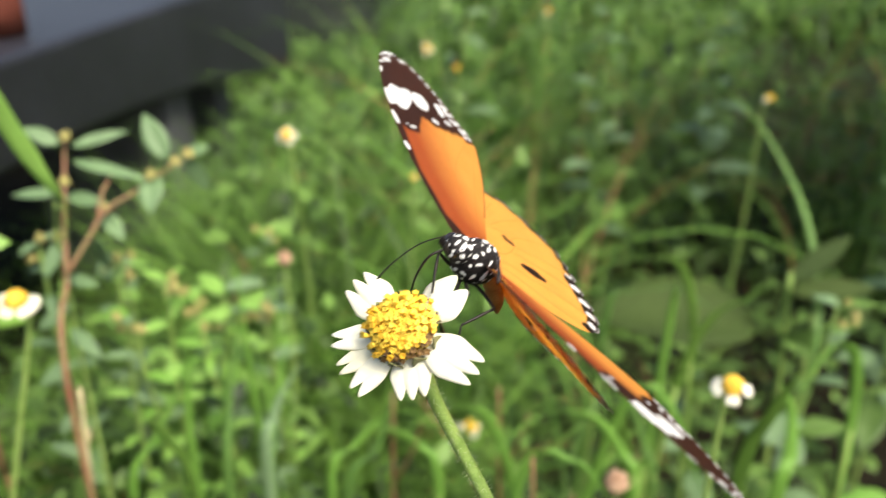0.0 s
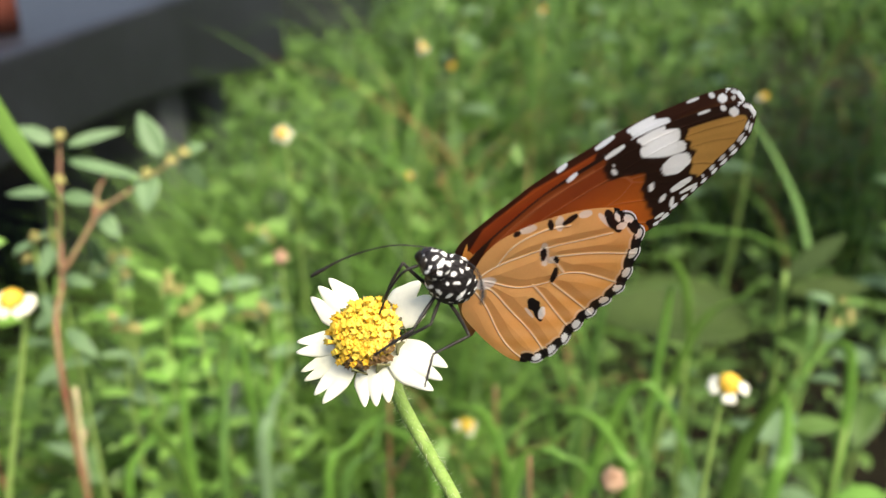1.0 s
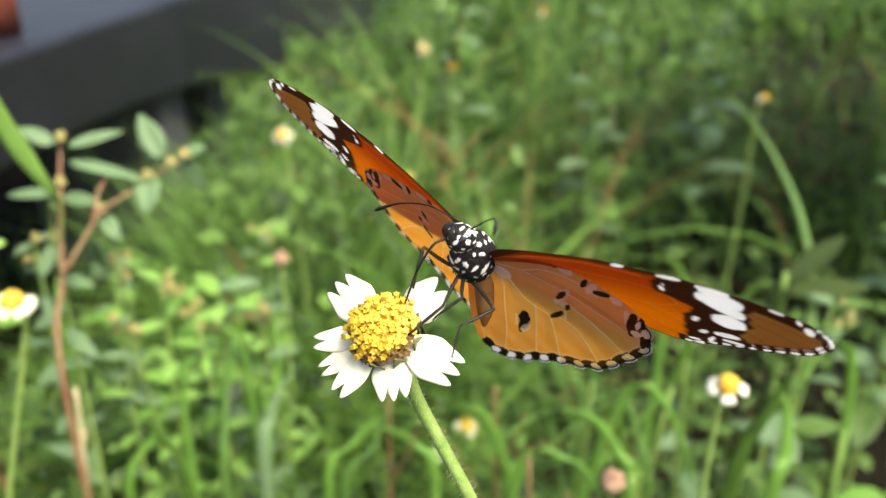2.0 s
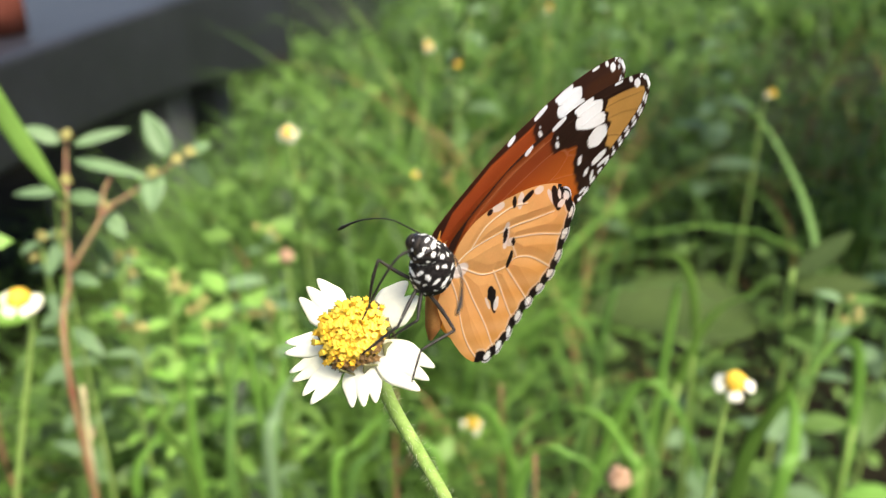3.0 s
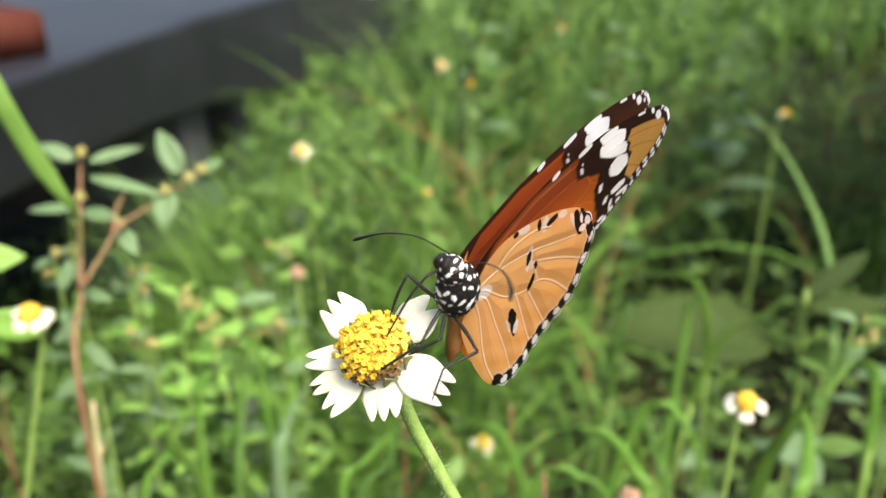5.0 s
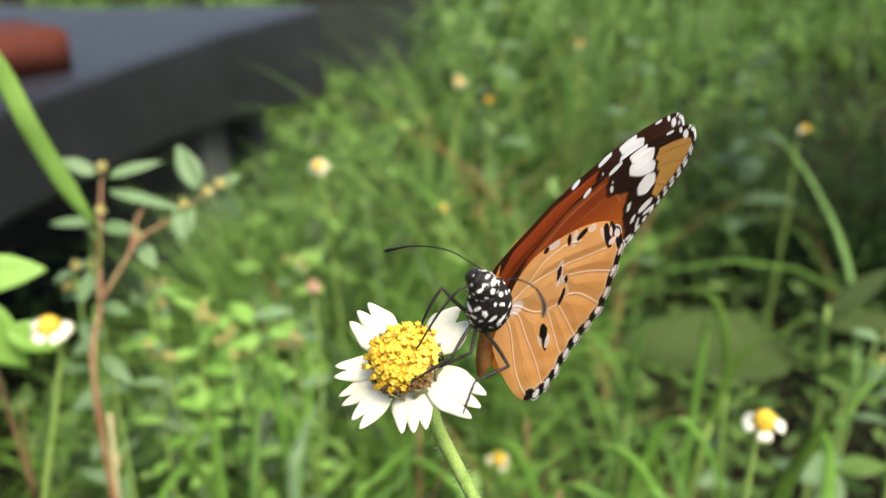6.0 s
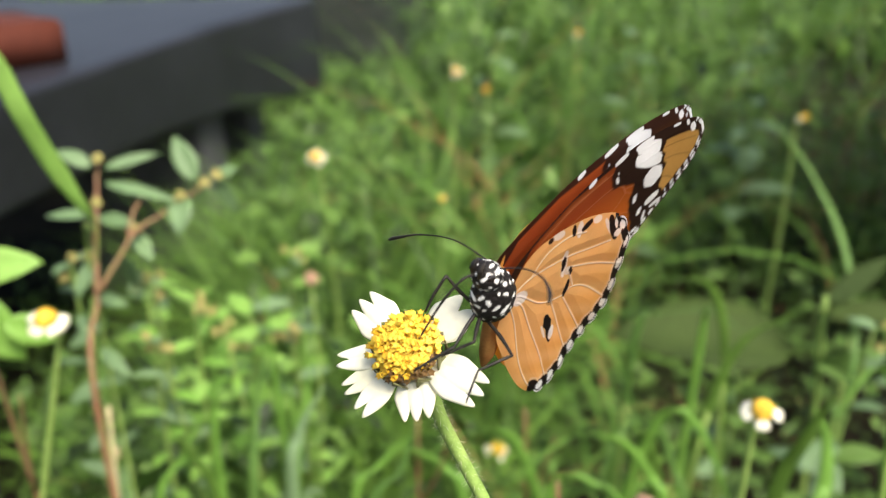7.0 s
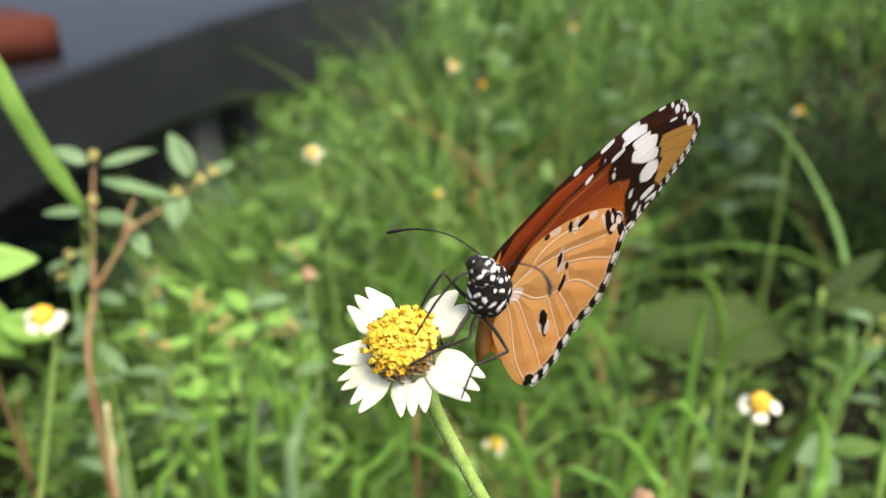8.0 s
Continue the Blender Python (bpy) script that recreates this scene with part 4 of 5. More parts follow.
    for x, y, z, dx in ((0.0497, 0.1874, 0.2600, -0.0218), (0.035, 0.26, 0.235, -0.012), (-0.028, 0.25, 0.24, 0.008), (-0.15, 0.215, 0.285, -0.01)):
        st = thing("dry_stalk", (x, y, 0), "thin reddish brown dry stalk standing in the grass", "stalk", "dry stalks")
        part("culm", mesh_from("culm", *tube([(dx, 0.002, z), (dx * 0.7, 0.003, z * 0.6), (0, 0, -0.01)], (0.0006, 0.001, 0.0014), 7, 14)), M_REDSTEM, st)
        part("twig", mesh_from("twig", *tube([(dx * 0.85, 0.0025, z * 0.8), (dx + 0.008, -0.004, z * 0.9), (dx + 0.012, -0.006, z * 0.97)], (0.0006, 0.0005, 0.0003), 6, 8)), M_REDSTEM, st)
    red_weed()
    near_left_leaves()
    bright_weed()
    broad_leaf()
    blade_thing([(0.1689, 0.4726, 0.3142), (0.1795, 0.4552, 0.3045), (0.1896, 0.436, 0.291), (0.1963, 0.4158, 0.2754), (0.1996, 0.3965, 0.2618), (0.1994, 0.3767, 0.2476), (0.1956, 0.356, 0.2313), (0.1888, 0.3311, 0.206), (0.186, 0.33, 0.1), (0.185, 0.33, 0)], 0.0036, "long green grass blade arching over the shade", M_BLADE)
    blade_thing([(-0.055, 0.240, 0.225), (-0.040, 0.246, 0.228), (-0.024, 0.249, 0.225), (-0.010, 0.250, 0.215), (-0.002, 0.247, 0.199), (-0.002, 0.257, 0.100), (-0.002, 0.262, 0)], 0.0042, "grass blade bent over behind the daisy stalk", M_YOUNG)
    blade_thing([(-0.007, 0.221, 0.253), (-0.020, 0.224, 0.250), (-0.032, 0.222, 0.238), (-0.041, 0.219, 0.222), (-0.041, 0.229, 0.111), (-0.041, 0.234, 0)], 0.004, "grass blade arching low behind the daisy", M_YOUNG)
    blade_thing([(0.016, 0.230, 0.223), (0.029, 0.238, 0.232), (0.043, 0.245, 0.236), (0.060, 0.247, 0.231), (0.072, 0.245, 0.215), (0.078, 0.242, 0.199), (0.078, 0.252, 0.099), (0.078, 0.257, 0)], 0.0045, "bright grass blade arching low in the grass", M_YOUNG)
    blade_thing([(0.051, 0.244, 0.205), (0.058, 0.256, 0.221), (0.069, 0.265, 0.230), (0.079, 0.266, 0.223), (0.086, 0.262, 0.205), (0.091, 0.258, 0.185), (0.091, 0.268, 0.092), (0.091, 0.273, 0)], 0.0035, "thin grass blade arching over the shaded soil", M_BLADE)
    blade_thing([(-0.104, 0.249, 0.245), (-0.113, 0.243, 0.225), (-0.124, 0.237, 0.201), (-0.124, 0.247, 0.101), (-0.124, 0.252, 0)], 0.0042, "leaning green grass blade", M_YOUNG)
    blade_thing([(-0.085, 0.279, 0.263), (-0.090, 0.268, 0.229), (-0.091, 0.253, 0.187), (-0.091, 0.263, 0.093), (-0.091, 0.268, 0)], 0.0045, "tall upright grass blade", M_BLADE)
    blade_thing([(-0.084, 0.292, 0.243), (-0.078, 0.282, 0.213), (-0.077, 0.269, 0.173), (-0.077, 0.279, 0.086), (-0.077, 0.284, 0)], 0.004, "tall upright grass blade", M_YOUNG)
    blade_thing([(0.120, 0.228, 0.262), (0.126, 0.227, 0.250), (0.127, 0.223, 0.232), (0.124, 0.220, 0.216), (0.124, 0.230, 0.108), (0.124, 0.235, 0)], 0.006, "broad upright grass blade with a bent tip", M_YOUNG)
    blade_thing([(0.030, 0.275, 0.225), (0.047, 0.279, 0.224), (0.063, 0.280, 0.215), (0.063, 0.290, 0.108), (0.063, 0.295, 0)], 0.004, "grass blade lying across the stalks", M_BLADE)
    blade_thing([(-0.019, 0.241, 0.249), (-0.025, 0.235, 0.227), (-0.037, 0.230, 0.208), (-0.037, 0.240, 0.104), (-0.037, 0.245, 0)], 0.004, "leaning green grass blade", M_BLADE)
    blade_thing([(0.131, 0.326, 0.235), (0.116, 0.333, 0.243), (0.095, 0.336, 0.240), (0.082, 0.335, 0.229), (0.082, 0.345, 0.115), (0.082, 0.350, 0)], 0.004, "thin grass blade lying over the broad leaf", M_BLADE)
    blade_thing([(-0.086, 0.285, 0.283), (-0.083, 0.28, 0.2), (-0.08, 0.28, 0)], 0.0034, "slim upright young grass blade", M_YOUNG)
    blade_thing([(-0.099, 0.255, 0.262), (-0.103, 0.25, 0.2), (-0.1, 0.25, 0)], 0.004, "slim upright young grass blade", M_YOUNG)
    blade_thing([(-0.064, 0.27, 0.25), (-0.07, 0.262, 0.225), (-0.078, 0.26, 0.15), (-0.08, 0.26, 0)], 0.004, "slim leaning young grass blade", M_YOUNG)
    blade_thing([(-0.118, 0.24, 0.24), (-0.108, 0.24, 0.228), (-0.1, 0.24, 0.19), (-0.095, 0.24, 0)], 0.004, "slim leaning young grass blade", M_GRASS)
    blade_thing([(-0.02, 0.24, 0.225), (0.0, 0.245, 0.236), (0.02, 0.25, 0.225), (0.035, 0.255, 0.15), (0.04, 0.26, 0)], 0.0045, "grass blade bent over low in the grass", M_YOUNG)
    blade_thing([(0.065, 0.23, 0.205), (0.05, 0.235, 0.22), (0.03, 0.24, 0.2), (0.02, 0.24, 0)], 0.0045, "grass blade bent over low in the grass", M_YOUNG)
    blade_thing([(0.105, 0.24, 0.2), (0.09, 0.25, 0.235), (0.075, 0.255, 0.235), (0.06, 0.26, 0.15), (0.055, 0.26, 0)], 0.005, "grass blade arching low in the grass", M_YOUNG)
    blade_thing([(0.15, 0.27, 0.225), (0.17, 0.28, 0.245), (0.19, 0.29, 0.2), (0.2, 0.29, 0)], 0.005, "grass blade arching low in the grass", M_YOUNG)
    blade_thing([(0.05, 0.31, 0.245), (0.085, 0.315, 0.268), (0.12, 0.32, 0.235), (0.135, 0.33, 0)], 0.004, "thin grass blade bent over the broad leaf", M_GRASS)
    blade_thing([(0.165, 0.3, 0.262), (0.14, 0.305, 0.255), (0.115, 0.31, 0.21), (0.1, 0.32, 0)], 0.005, "thin grass blade bent over the broad leaf", M_GRASS)
    blade_thing([(0.1, 0.29, 0.27), (0.102, 0.3, 0.23), (0.1, 0.31, 0)], 0.0035, "thin upright grass blade before the broad leaf", M_YOUNG)
    blade_thing([(0.03, 0.24, 0.205), (0.06, 0.25, 0.23), (0.075, 0.26, 0.215), (0.09, 0.27, 0.12), (0.09, 0.28, 0)], 0.006, "bent green grass blade among the weeds", M_GRASS)
    blade_thing([(-0.055, 0.25, 0.255), (-0.066, 0.245, 0.235), (-0.07, 0.24, 0.2), (-0.07, 0.24, 0)], 0.0055, "bluish green grass blade with a hooked tip", M_WEED)
    blade_thing([(-0.075, 0.3, 0.27), (-0.076, 0.3, 0.2), (-0.075, 0.3, 0)], 0.005, "upright green grass blade", M_LIME)
    blade_thing([(0.12, 0.215, 0.275), (0.118, 0.225, 0.25), (0.115, 0.235, 0.2), (0.11, 0.24, 0)], 0.007, "upright broad green grass blade", M_GRASS)


# ---- the butterfly ----
MM = 0.001


def smooth_mask(d, edge, soft):
    """1 where d is below edge, fading over soft."""
    return np.clip((edge + soft / 2 - d) / soft, 0, 1)


def spline_loop(ctrl, n):
    """n points along a closed smooth curve, evenly by length."""
    c = np.array(ctrl, float)
    k = len(c)
    fine = []
    for i in range(k):
        a, b, d, e = c[i - 1], c[i], c[(i + 1) % k], c[(i + 2) % k]
        for f in np.linspace(0, 1, 24, endpoint=False):
            fine.append(0.5 * (2 * b + (d - a) * f + (2 * a - 5 * b + 4 * d - e) * f * f + (3 * b - a - 3 * d + e) * f ** 3))
    fine = np.array(fine)
    ln = np.concatenate([[0], np.cumsum(np.linalg.norm(np.diff(np.vstack([fine, fine[:1]]), axis=0), axis=1))])
    s = np.linspace(0, ln[-1], n, endpoint=False)
    closed = np.vstack([fine, fine[:1]])
    return np.stack([np.interp(s, ln, closed[:, 0]), np.interp(s, ln, closed[:, 1])], 1)


def oval(p, x, y, turn, a, b, soft=0.12, rag=0.0):
    """A mask of one oval mark; turn in degrees, half sizes a and b."""
    c, s = math.cos(radians(turn)), math.sin(radians(turn))
    u, v = (p[:, 0] - x) * c + (p[:, 1] - y) * s, -(p[:, 0] - x) * s + (p[:, 1] - y) * c
    d = np.sqrt((u / a) ** 2 + (v / b) ** 2)
    if rag:
        ang = np.arctan2(v / b, u / a)
        d = d * (1 + rag * np.sin(ang * 3 + x) + rag * 0.6 * np.sin(ang * 5 + y))
    return np.clip(0.5 + (1 - d) * min(a, b) / soft, 0, 1)


def dash(p, x0, y0, x1, y1, half, soft=0.1, flat=0.46):
    """A mask of one blunt stroke from end to end; the second axis counts less, as on the drawn plan."""
    q, a, d = p * np.array((1, flat)), np.array((x0, y0 * flat)), np.array((x1 - x0, (y1 - y0) * flat))
    t = np.clip(((q - a) @ d) / (d @ d + 1e-9), 0, 1)
    gap = np.linalg.norm(q - a - t[:, None] * d, axis=1)
    return np.clip(0.5 + (half * (0.8 + 0.35 * np.sin(math.pi * t)) - gap) / soft, 0, 1)


def line_dist(p, pts):
    """Distance of points to a polyline, drawn smooth."""
    q = np.array([tuple(v)[:2] for v in curve_points([(x, y, 0) for x, y in pts], 8 * len(pts))])
    best = np.full(len(p), 1e9)
    for a, b in zip(q[:-1], q[1:]):
        d = b - a
        t = np.clip(((p - a) @ d) / (d @ d + 1e-12), 0, 1)
        best = np.minimum(best, np.linalg.norm(p - a - t[:, None] * d, axis=1))
    return best


def over(base, mask, colour):
    return base * (1 - mask[:, None]) + np.array(colour)[None] * mask[:, None]


FORE = ((0, -1), (2, -3.7), (5.3, -4.7), (8.5, -5.2), (12, -5.6), (15.7, -5.6), (19.7, -5.2), (23.8, -4.5), (28.2, -3.1), (32, -1.4), (34.7, 0.4), (35.8, 2.4), (35.9, 4.3),
        (35, 6.6), (33.4, 8.3), (31.4, 9.3), (29.4, 10.2), (27, 11), (24.4, 11.8), (22.4, 12.7), (20.6, 12.9), (18.6, 12.4), (12, 9), (5, 4.4), (0, 1.2))
HIND = ((0, -0.6), (3, -2.6), (5.6, -2.9), (8.2, -1.9), (11, 0), (14, 2.6), (16.7, 5.8), (18.6, 9), (19.5, 12.5), (19.5, 16), (18.4, 18.6), (16.7, 20.8), (15.1, 22.9),
        (13.6, 24.6), (11.6, 25.1), (8.5, 25), (5, 25), (2.6, 25.6), (0.6, 25.3), (-0.9, 24.8), (-2.9, 22), (-4.0, 18), (-4.2, 13), (-3.9, 8), (-3.2, 3), (-1.2, 0.6))
FORE_VEINS = (((0, -1), (6, -3.6), (12, -4.3), (19, -3.6), (26, -2.3), (33, 0.6)), ((0, -0.5), (7, -2.0), (14, -1.7), (19, -1.0), (20.5, 0.4), (21, 2.0)),
              ((19, -1.0), (24, -0.6), (29, 0.6), (34.6, 3.6)), ((20, 0), (25, 1.4), (30, 3.4), (33.8, 6.3)), ((20.8, 1.2), (25, 3.6), (28.5, 6.2), (30.2, 8.2)),
              ((21, 2), (23.5, 5), (25.8, 7.6), (27.2, 9)), ((17.5, 3.2), (21, 6.2), (24, 9.6)), ((0, 0), (8, 1.6), (14, 2.6), (18.5, 3.2), (21, 2)),
              ((12, 2.3), (16, 5.5), (20.6, 11.2)), ((0, 0.4), (7, 3.6), (14, 8), (19.5, 12.2)))
HIND_VEINS = (((0, 0), (1.6, 1.1), (3.7, 6.8), (6.7, 10.5), (8.7, 11.4), (10.8, 15), (13, 22), (13.6, 24)), ((7.0, 11.2), (7.6, 20.2), (7.8, 25)),
              ((0, -0.4), (3.8, 0.4), (9.4, 4.7), (12.8, 8.2), (16.3, 11.8)), ((9.2, 4.6), (8.7, 7.0), (9.0, 8.4), (8.9, 11.3)), ((9.6, 7.5), (12.9, 12.2), (16.1, 17.7), (17.4, 20)),
              ((3.8, 0.4), (6.9, -0.2), (10.5, 1.6), (13, 4.4)), ((0, 0.6), (1.3, 3), (1.0, 9.2), (0.6, 16.7), (-0.4, 24.4)), ((0, 0.3), (-0.6, 5), (-2.3, 12), (-2.9, 17.3), (-2.7, 23)),
              ((5.2, 8.6), (5.0, 13), (4.6, 19), (4.4, 25)))
BROWN, WHITE = (0.03, 0.013, 0.008), (0.92, 0.92, 0.92)


def wing_plan(outline, n, rings, scallop, first, last, count, squash=1.0):
    """Plan points of a wing: rings drawn out from the root to the edge. Also the distance from the edge, and a mark running along the outer edge."""
    ctrl = np.array(outline, float) * np.array((1, squash))
    rim = spline_loop(ctrl, n)
    i0 = int(np.argmin(np.linalg.norm(rim - ctrl[first], axis=1)))
    i1 = int(np.argmin(np.linalg.norm(rim - ctrl[last], axis=1)))
    u = (np.arange(n) - i0) / (i1 - i0)
    inside = (u >= 0) & (u <= 1)
    out = rim - rim.mean(0)
    out /= np.linalg.norm(out, axis=1)[:, None]
    rim = rim + out * np.where(inside, scallop * (np.abs(np.sin(np.clip(u, 0, 1) * count * math.pi)) - 0.6), 0)[:, None]
    r = 1 - (1 - np.linspace(0, 1, rings)) ** 1.5
    root = np.array([0.6, -0.2])
    p = (root + r[:, None, None] * (rim - root)[None]).reshape(-1, 2)
    edge = np.full(len(p), 1e9)
    along = np.zeros(len(p))
    for i in range(0, n, 2):
        d = np.linalg.norm(p - rim[i], axis=1)
        k = d < edge
        edge[k] = d[k]
        along[k] = u[i]
    back = np.array((1, 1 / squash))
    return rim * back, p * back, edge, along


def fore_colours(p, edge, along):
    a, b = p[:, 0], p[:, 1]
    wob = 0.35 * np.sin(a * 2.1 + b) + 0.25 * np.sin(b * 3.3)
    outer = (along > -0.02) & (along < 1.02)
    # distance behind the leading edge
    lead = b - np.interp(a, [0, 5.3, 12, 19.7, 28.2, 34.8], [-1, -4.9, -6.1, -5.35, -3.2, 0.6])
    limit = np.interp(b, [-6, -4.1, -2.8, -0.6, 0.5, 2.2, 2.9, 4.3, 7, 12.5], [19.6, 19.3, 18.5, 19, 21, 22.5, 22.1, 21.3, 21.4, 21])
    dark = np.clip((a - limit + wob * 0.4) / 0.6 + 0.5, 0, 1)
    costa = np.clip((0.4 + 0.02 * a - lead) / 0.3 + 0.5, 0, 1)
    costa_top = np.clip((0.9 + 0.03 * a - lead) / 0.4 + 0.5, 0, 1)
    rim = np.where(outer, smooth_mask(edge, 1.0, 0.2), smooth_mask(edge, 0.12, 0.1))
    black = np.maximum(np.maximum(dark, costa), rim * (a > 6))
    white = np.zeros(len(p))
    # the white band and the strokes round it: two ends and half a breadth
    for mark in ((23.3, -3.9, 26.2, -3.3, 0.2), (23.7, -3.3, 27.3, -1.3, 0.42), (25.4, -1.5, 27.2, -0.7, 0.4), (23.4, -1.6, 27.3, 1.4, 0.58), (24.9, 3.6, 27.2, 4.0, 0.72),
                 (19.6, -4.6, 21.7, -4.6, 0.17), (15.1, -5.1, 16.2, -5.3, 0.17), (19.6, -1.9, 19.8, -1.4, 0.24), (19.9, -2.8, 20.0, -2.6, 0.1), (22.4, 5.3, 22.8, 4.7, 0.27),
                 (24.6, 8.0, 26.9, 8.0, 0.27), (25.4, 9.5, 27.4, 9.8, 0.16), (22.9, 8.6, 23.6, 8.1, 0.22), (23.8, 10.7, 24.3, 9.6, 0.22), (21.6, 11.3, 22.6, 11.3, 0.14), (22.0, 12.3, 23.2, 12.5, 0.1),
                 (32.5, -0.7, 32.8, -0.2, 0.2), (33.4, 0.9, 33.9, 1.5, 0.34), (34.4, 0.2, 34.7, 0.5, 0.14), (35.5, 2.2, 36.0, 3.6, 0.26), (30.0, -2.0, 31.2, -1.5, 0.1)):
        white = np.maximum(white, dash(p, *mark))
    top_white = white.copy()
    # two rows of dots along the outer edge
    k = along * 13
    wave = np.abs((k - np.floor(k)) - 0.5) * 2
    row = np.clip(1.25 - ((edge - 0.28) / 0.17) ** 2 - (wave / 0.62) ** 2, 0, 0.3) / 0.3 * outer
    row2 = np.clip(1.25 - ((edge - 0.76) / 0.21) ** 2 - (wave / 0.55) ** 2, 0, 0.3) / 0.3 * outer
    apex_row2 = row2 * (a > 28.3) * (along > 0.12)
    rufous, orange = np.array((0.25, 0.058, 0.016)), np.array((0.62, 0.2, 0.03))
    t = np.clip((lead - 3.5) / 7.5, 0, 1)[:, None]
    vein = np.min([line_dist(p, v) for v in FORE_VEINS], axis=0)
    vm = smooth_mask(vein, 0.07, 0.1)
    # underside
    under = rufous * 1.1 * (1 - t) + np.array((0.5, 0.15, 0.022)) * t
    under = over(under, np.clip(1 - np.abs(lead - 1.6) / 0.5, 0, 1) * 0.25 * (a < 18), (0.6, 0.25, 0.08))
    under = over(under, vm * 0.35, (0.6, 0.28, 0.1))
    under = over(under, black, BROWN)
    g = np.interp(b, [-3, -1.9, -1.5, 0.7, 3.8, 5.8, 7.5, 9.8], [31, 29.6, 28.5, 28.1, 28.4, 27.5, 27.3, 28.6])
    apex = np.clip((a - g + 0.2 * np.sin(b * 3)) / 0.3 + 0.5, 0, 1) * np.clip((edge - 1.05) / 0.15 + 0.5, 0, 1) * np.clip((lead - 0.9) / 0.3 + 0.5, 0, 1) * np.clip((34.6 - a + 0.25 * b) / 0.4, 0, 1)
    under = over(under, apex, (0.7, 0.38, 0.1))
    under = over(under, vm * (a > 24) * 0.6 * apex, (0.2, 0.08, 0.02))
    under = over(under, np.maximum(white, np.maximum(row, apex_row2)), WHITE)
    # upper side
    upper = rufous * 1.7 * (1 - t) + np.array((0.85, 0.4, 0.085)) * t
    upper = over(upper, vm * 0.15, (0.3, 0.08, 0.01))
    upper = over(upper, np.maximum(black, costa_top), (0.05, 0.018, 0.011))
    upper = over(upper, np.maximum(top_white, np.maximum(row * 0.8, row2 * (np.abs(along - 0.1) < 0.14) * 0.9 + row2 * (along > 0.62))), WHITE)
    return upper, under, vein


def hind_colours(p, edge, along):
    a, b = p[:, 0], p[:, 1]
    outer = (along > -0.03) & (along < 1.03)
    count = 11
    k = np.clip(along, 0, 1) * count
    bow = np.abs(np.sin(k * math.pi))
    vein = np.min([line_dist(p, v) for v in HIND_VEINS], axis=0)
    vm = smooth_mask(vein, 0.1, 0.1)
    # each bay of the edge: a black arch round a white crescent, a black line, a thin white line, a black hem
    wide = 1.2 + 0.36 * bow
    band = outer * smooth_mask(edge, wide, 0.12)
    lun = outer * smooth_mask(np.abs(edge - 0.82), 0.44 * np.clip((bow - 0.15) / 0.45, 0, 1), 0.1) * smooth_mask(-bow, -0.25, 0.12)
    lun2 = outer * smooth_mask(np.abs(edge - 0.1), 0.09, 0.07) * smooth_mask(-bow, -0.45, 0.2)
    spots = np.zeros(len(p))
    halo = np.zeros(len(p))
    for mark in ((9.0, 4.6, 8.2, 5.7, 0.32), (9.4, 7.7, 9.2, 8.3, 0.3), (8.5, 9.6, 7.2, 10.9, 0.32), (3.6, 11.4, 3.4, 13.0, 0.7), (3.1, 13.4, 2.7, 15.8, 0.34),
                 (7.7, -1.6, 8.3, -1.4, 0.2), (11.2, 2.1, 11.6, 1.2, 0.3), (12.6, 3.3, 14.2, 3.7, 0.24), (17.1, 8.1, 17.1, 11.6, 0.62), (18.3, 11.5, 19.3, 15.5, 0.5)):
        spots = np.maximum(spots, dash(p, *mark))
    for mark in ((8.6, -1.2, 9.9, -0.2, 0.3), (11.9, 3.2, 12.6, 2.2, 0.42), (14.6, 4.3, 15.6, 5.2, 0.28), (16.3, 7.0, 16.6, 10.0, 0.3), (9.4, 3.9, 8.0, 6.6, 0.42), (9.4, 7.7, 8.6, 7.2, 0.34), (2.5, 11.5, 2.3, 14.0, 0.18)):
        halo = np.maximum(halo, dash(p, *mark))
    eye = dash(p, 3.9, 14.4, 3.0, 15.4, 0.36)
    for mark in ((17.8, 9.3, 17.7, 10.3, 0.28), (17.2, 11.6, 18.0, 12.1, 0.3)):
        eye = np.maximum(eye, dash(p, *mark))
    ochre, deep = np.array((0.8, 0.51, 0.21)), np.array((0.72, 0.4, 0.12))
    t = (0.5 + 0.5 * np.sin(a * 1.7 - b * 0.9))[:, None] * np.clip((b - 8) / 12, 0, 1)[:, None]
    under = ochre * (1 - t * 0.9) + deep * t * 0.9
    under = over(under, halo * 0.95, (0.84, 0.82, 0.8))
    under = over(under, vm * 0.95, (0.86, 0.79, 0.66))
    rimline = outer * smooth_mask(np.abs(edge - wide - 0.15), 0.13, 0.15)
    under = over(under, rimline * 0.55, (0.8, 0.74, 0.66))
    under = over(under, np.maximum(band, spots), (0.012, 0.009, 0.009))
    under = over(under, np.maximum(np.maximum(lun, lun2), eye), WHITE)
    base = oval(p, 1.5, 1.5, 60, 1.5, 1.0)
    under = over(under, base, WHITE)
    upper = np.array((0.88, 0.44, 0.1)) * np.ones((len(p), 1))
    upper = over(upper, vm * 0.25, (0.4, 0.13, 0.02))
    few = np.zeros(len(p))
    for mark in ((8.5, 9.6, 7.4, 10.8, 0.26), (3.6, 11.4, 3.2, 14.2, 0.72), (11.3, 2.0, 12.0, 1.6, 0.14)):
        few = np.maximum(few, dash(p, *mark))
    upper = over(upper, np.maximum(outer * smooth_mask(edge, (0.5 + 0.2 * bow) * np.where(along > 0.6, 2.2, 1.0), 0.25), few), (0.022, 0.012, 0.009))
    upper = over(upper, lun * 0.9 * (along > 0.6) + lun2 * 0.3, WHITE)
    return upper, under, vein


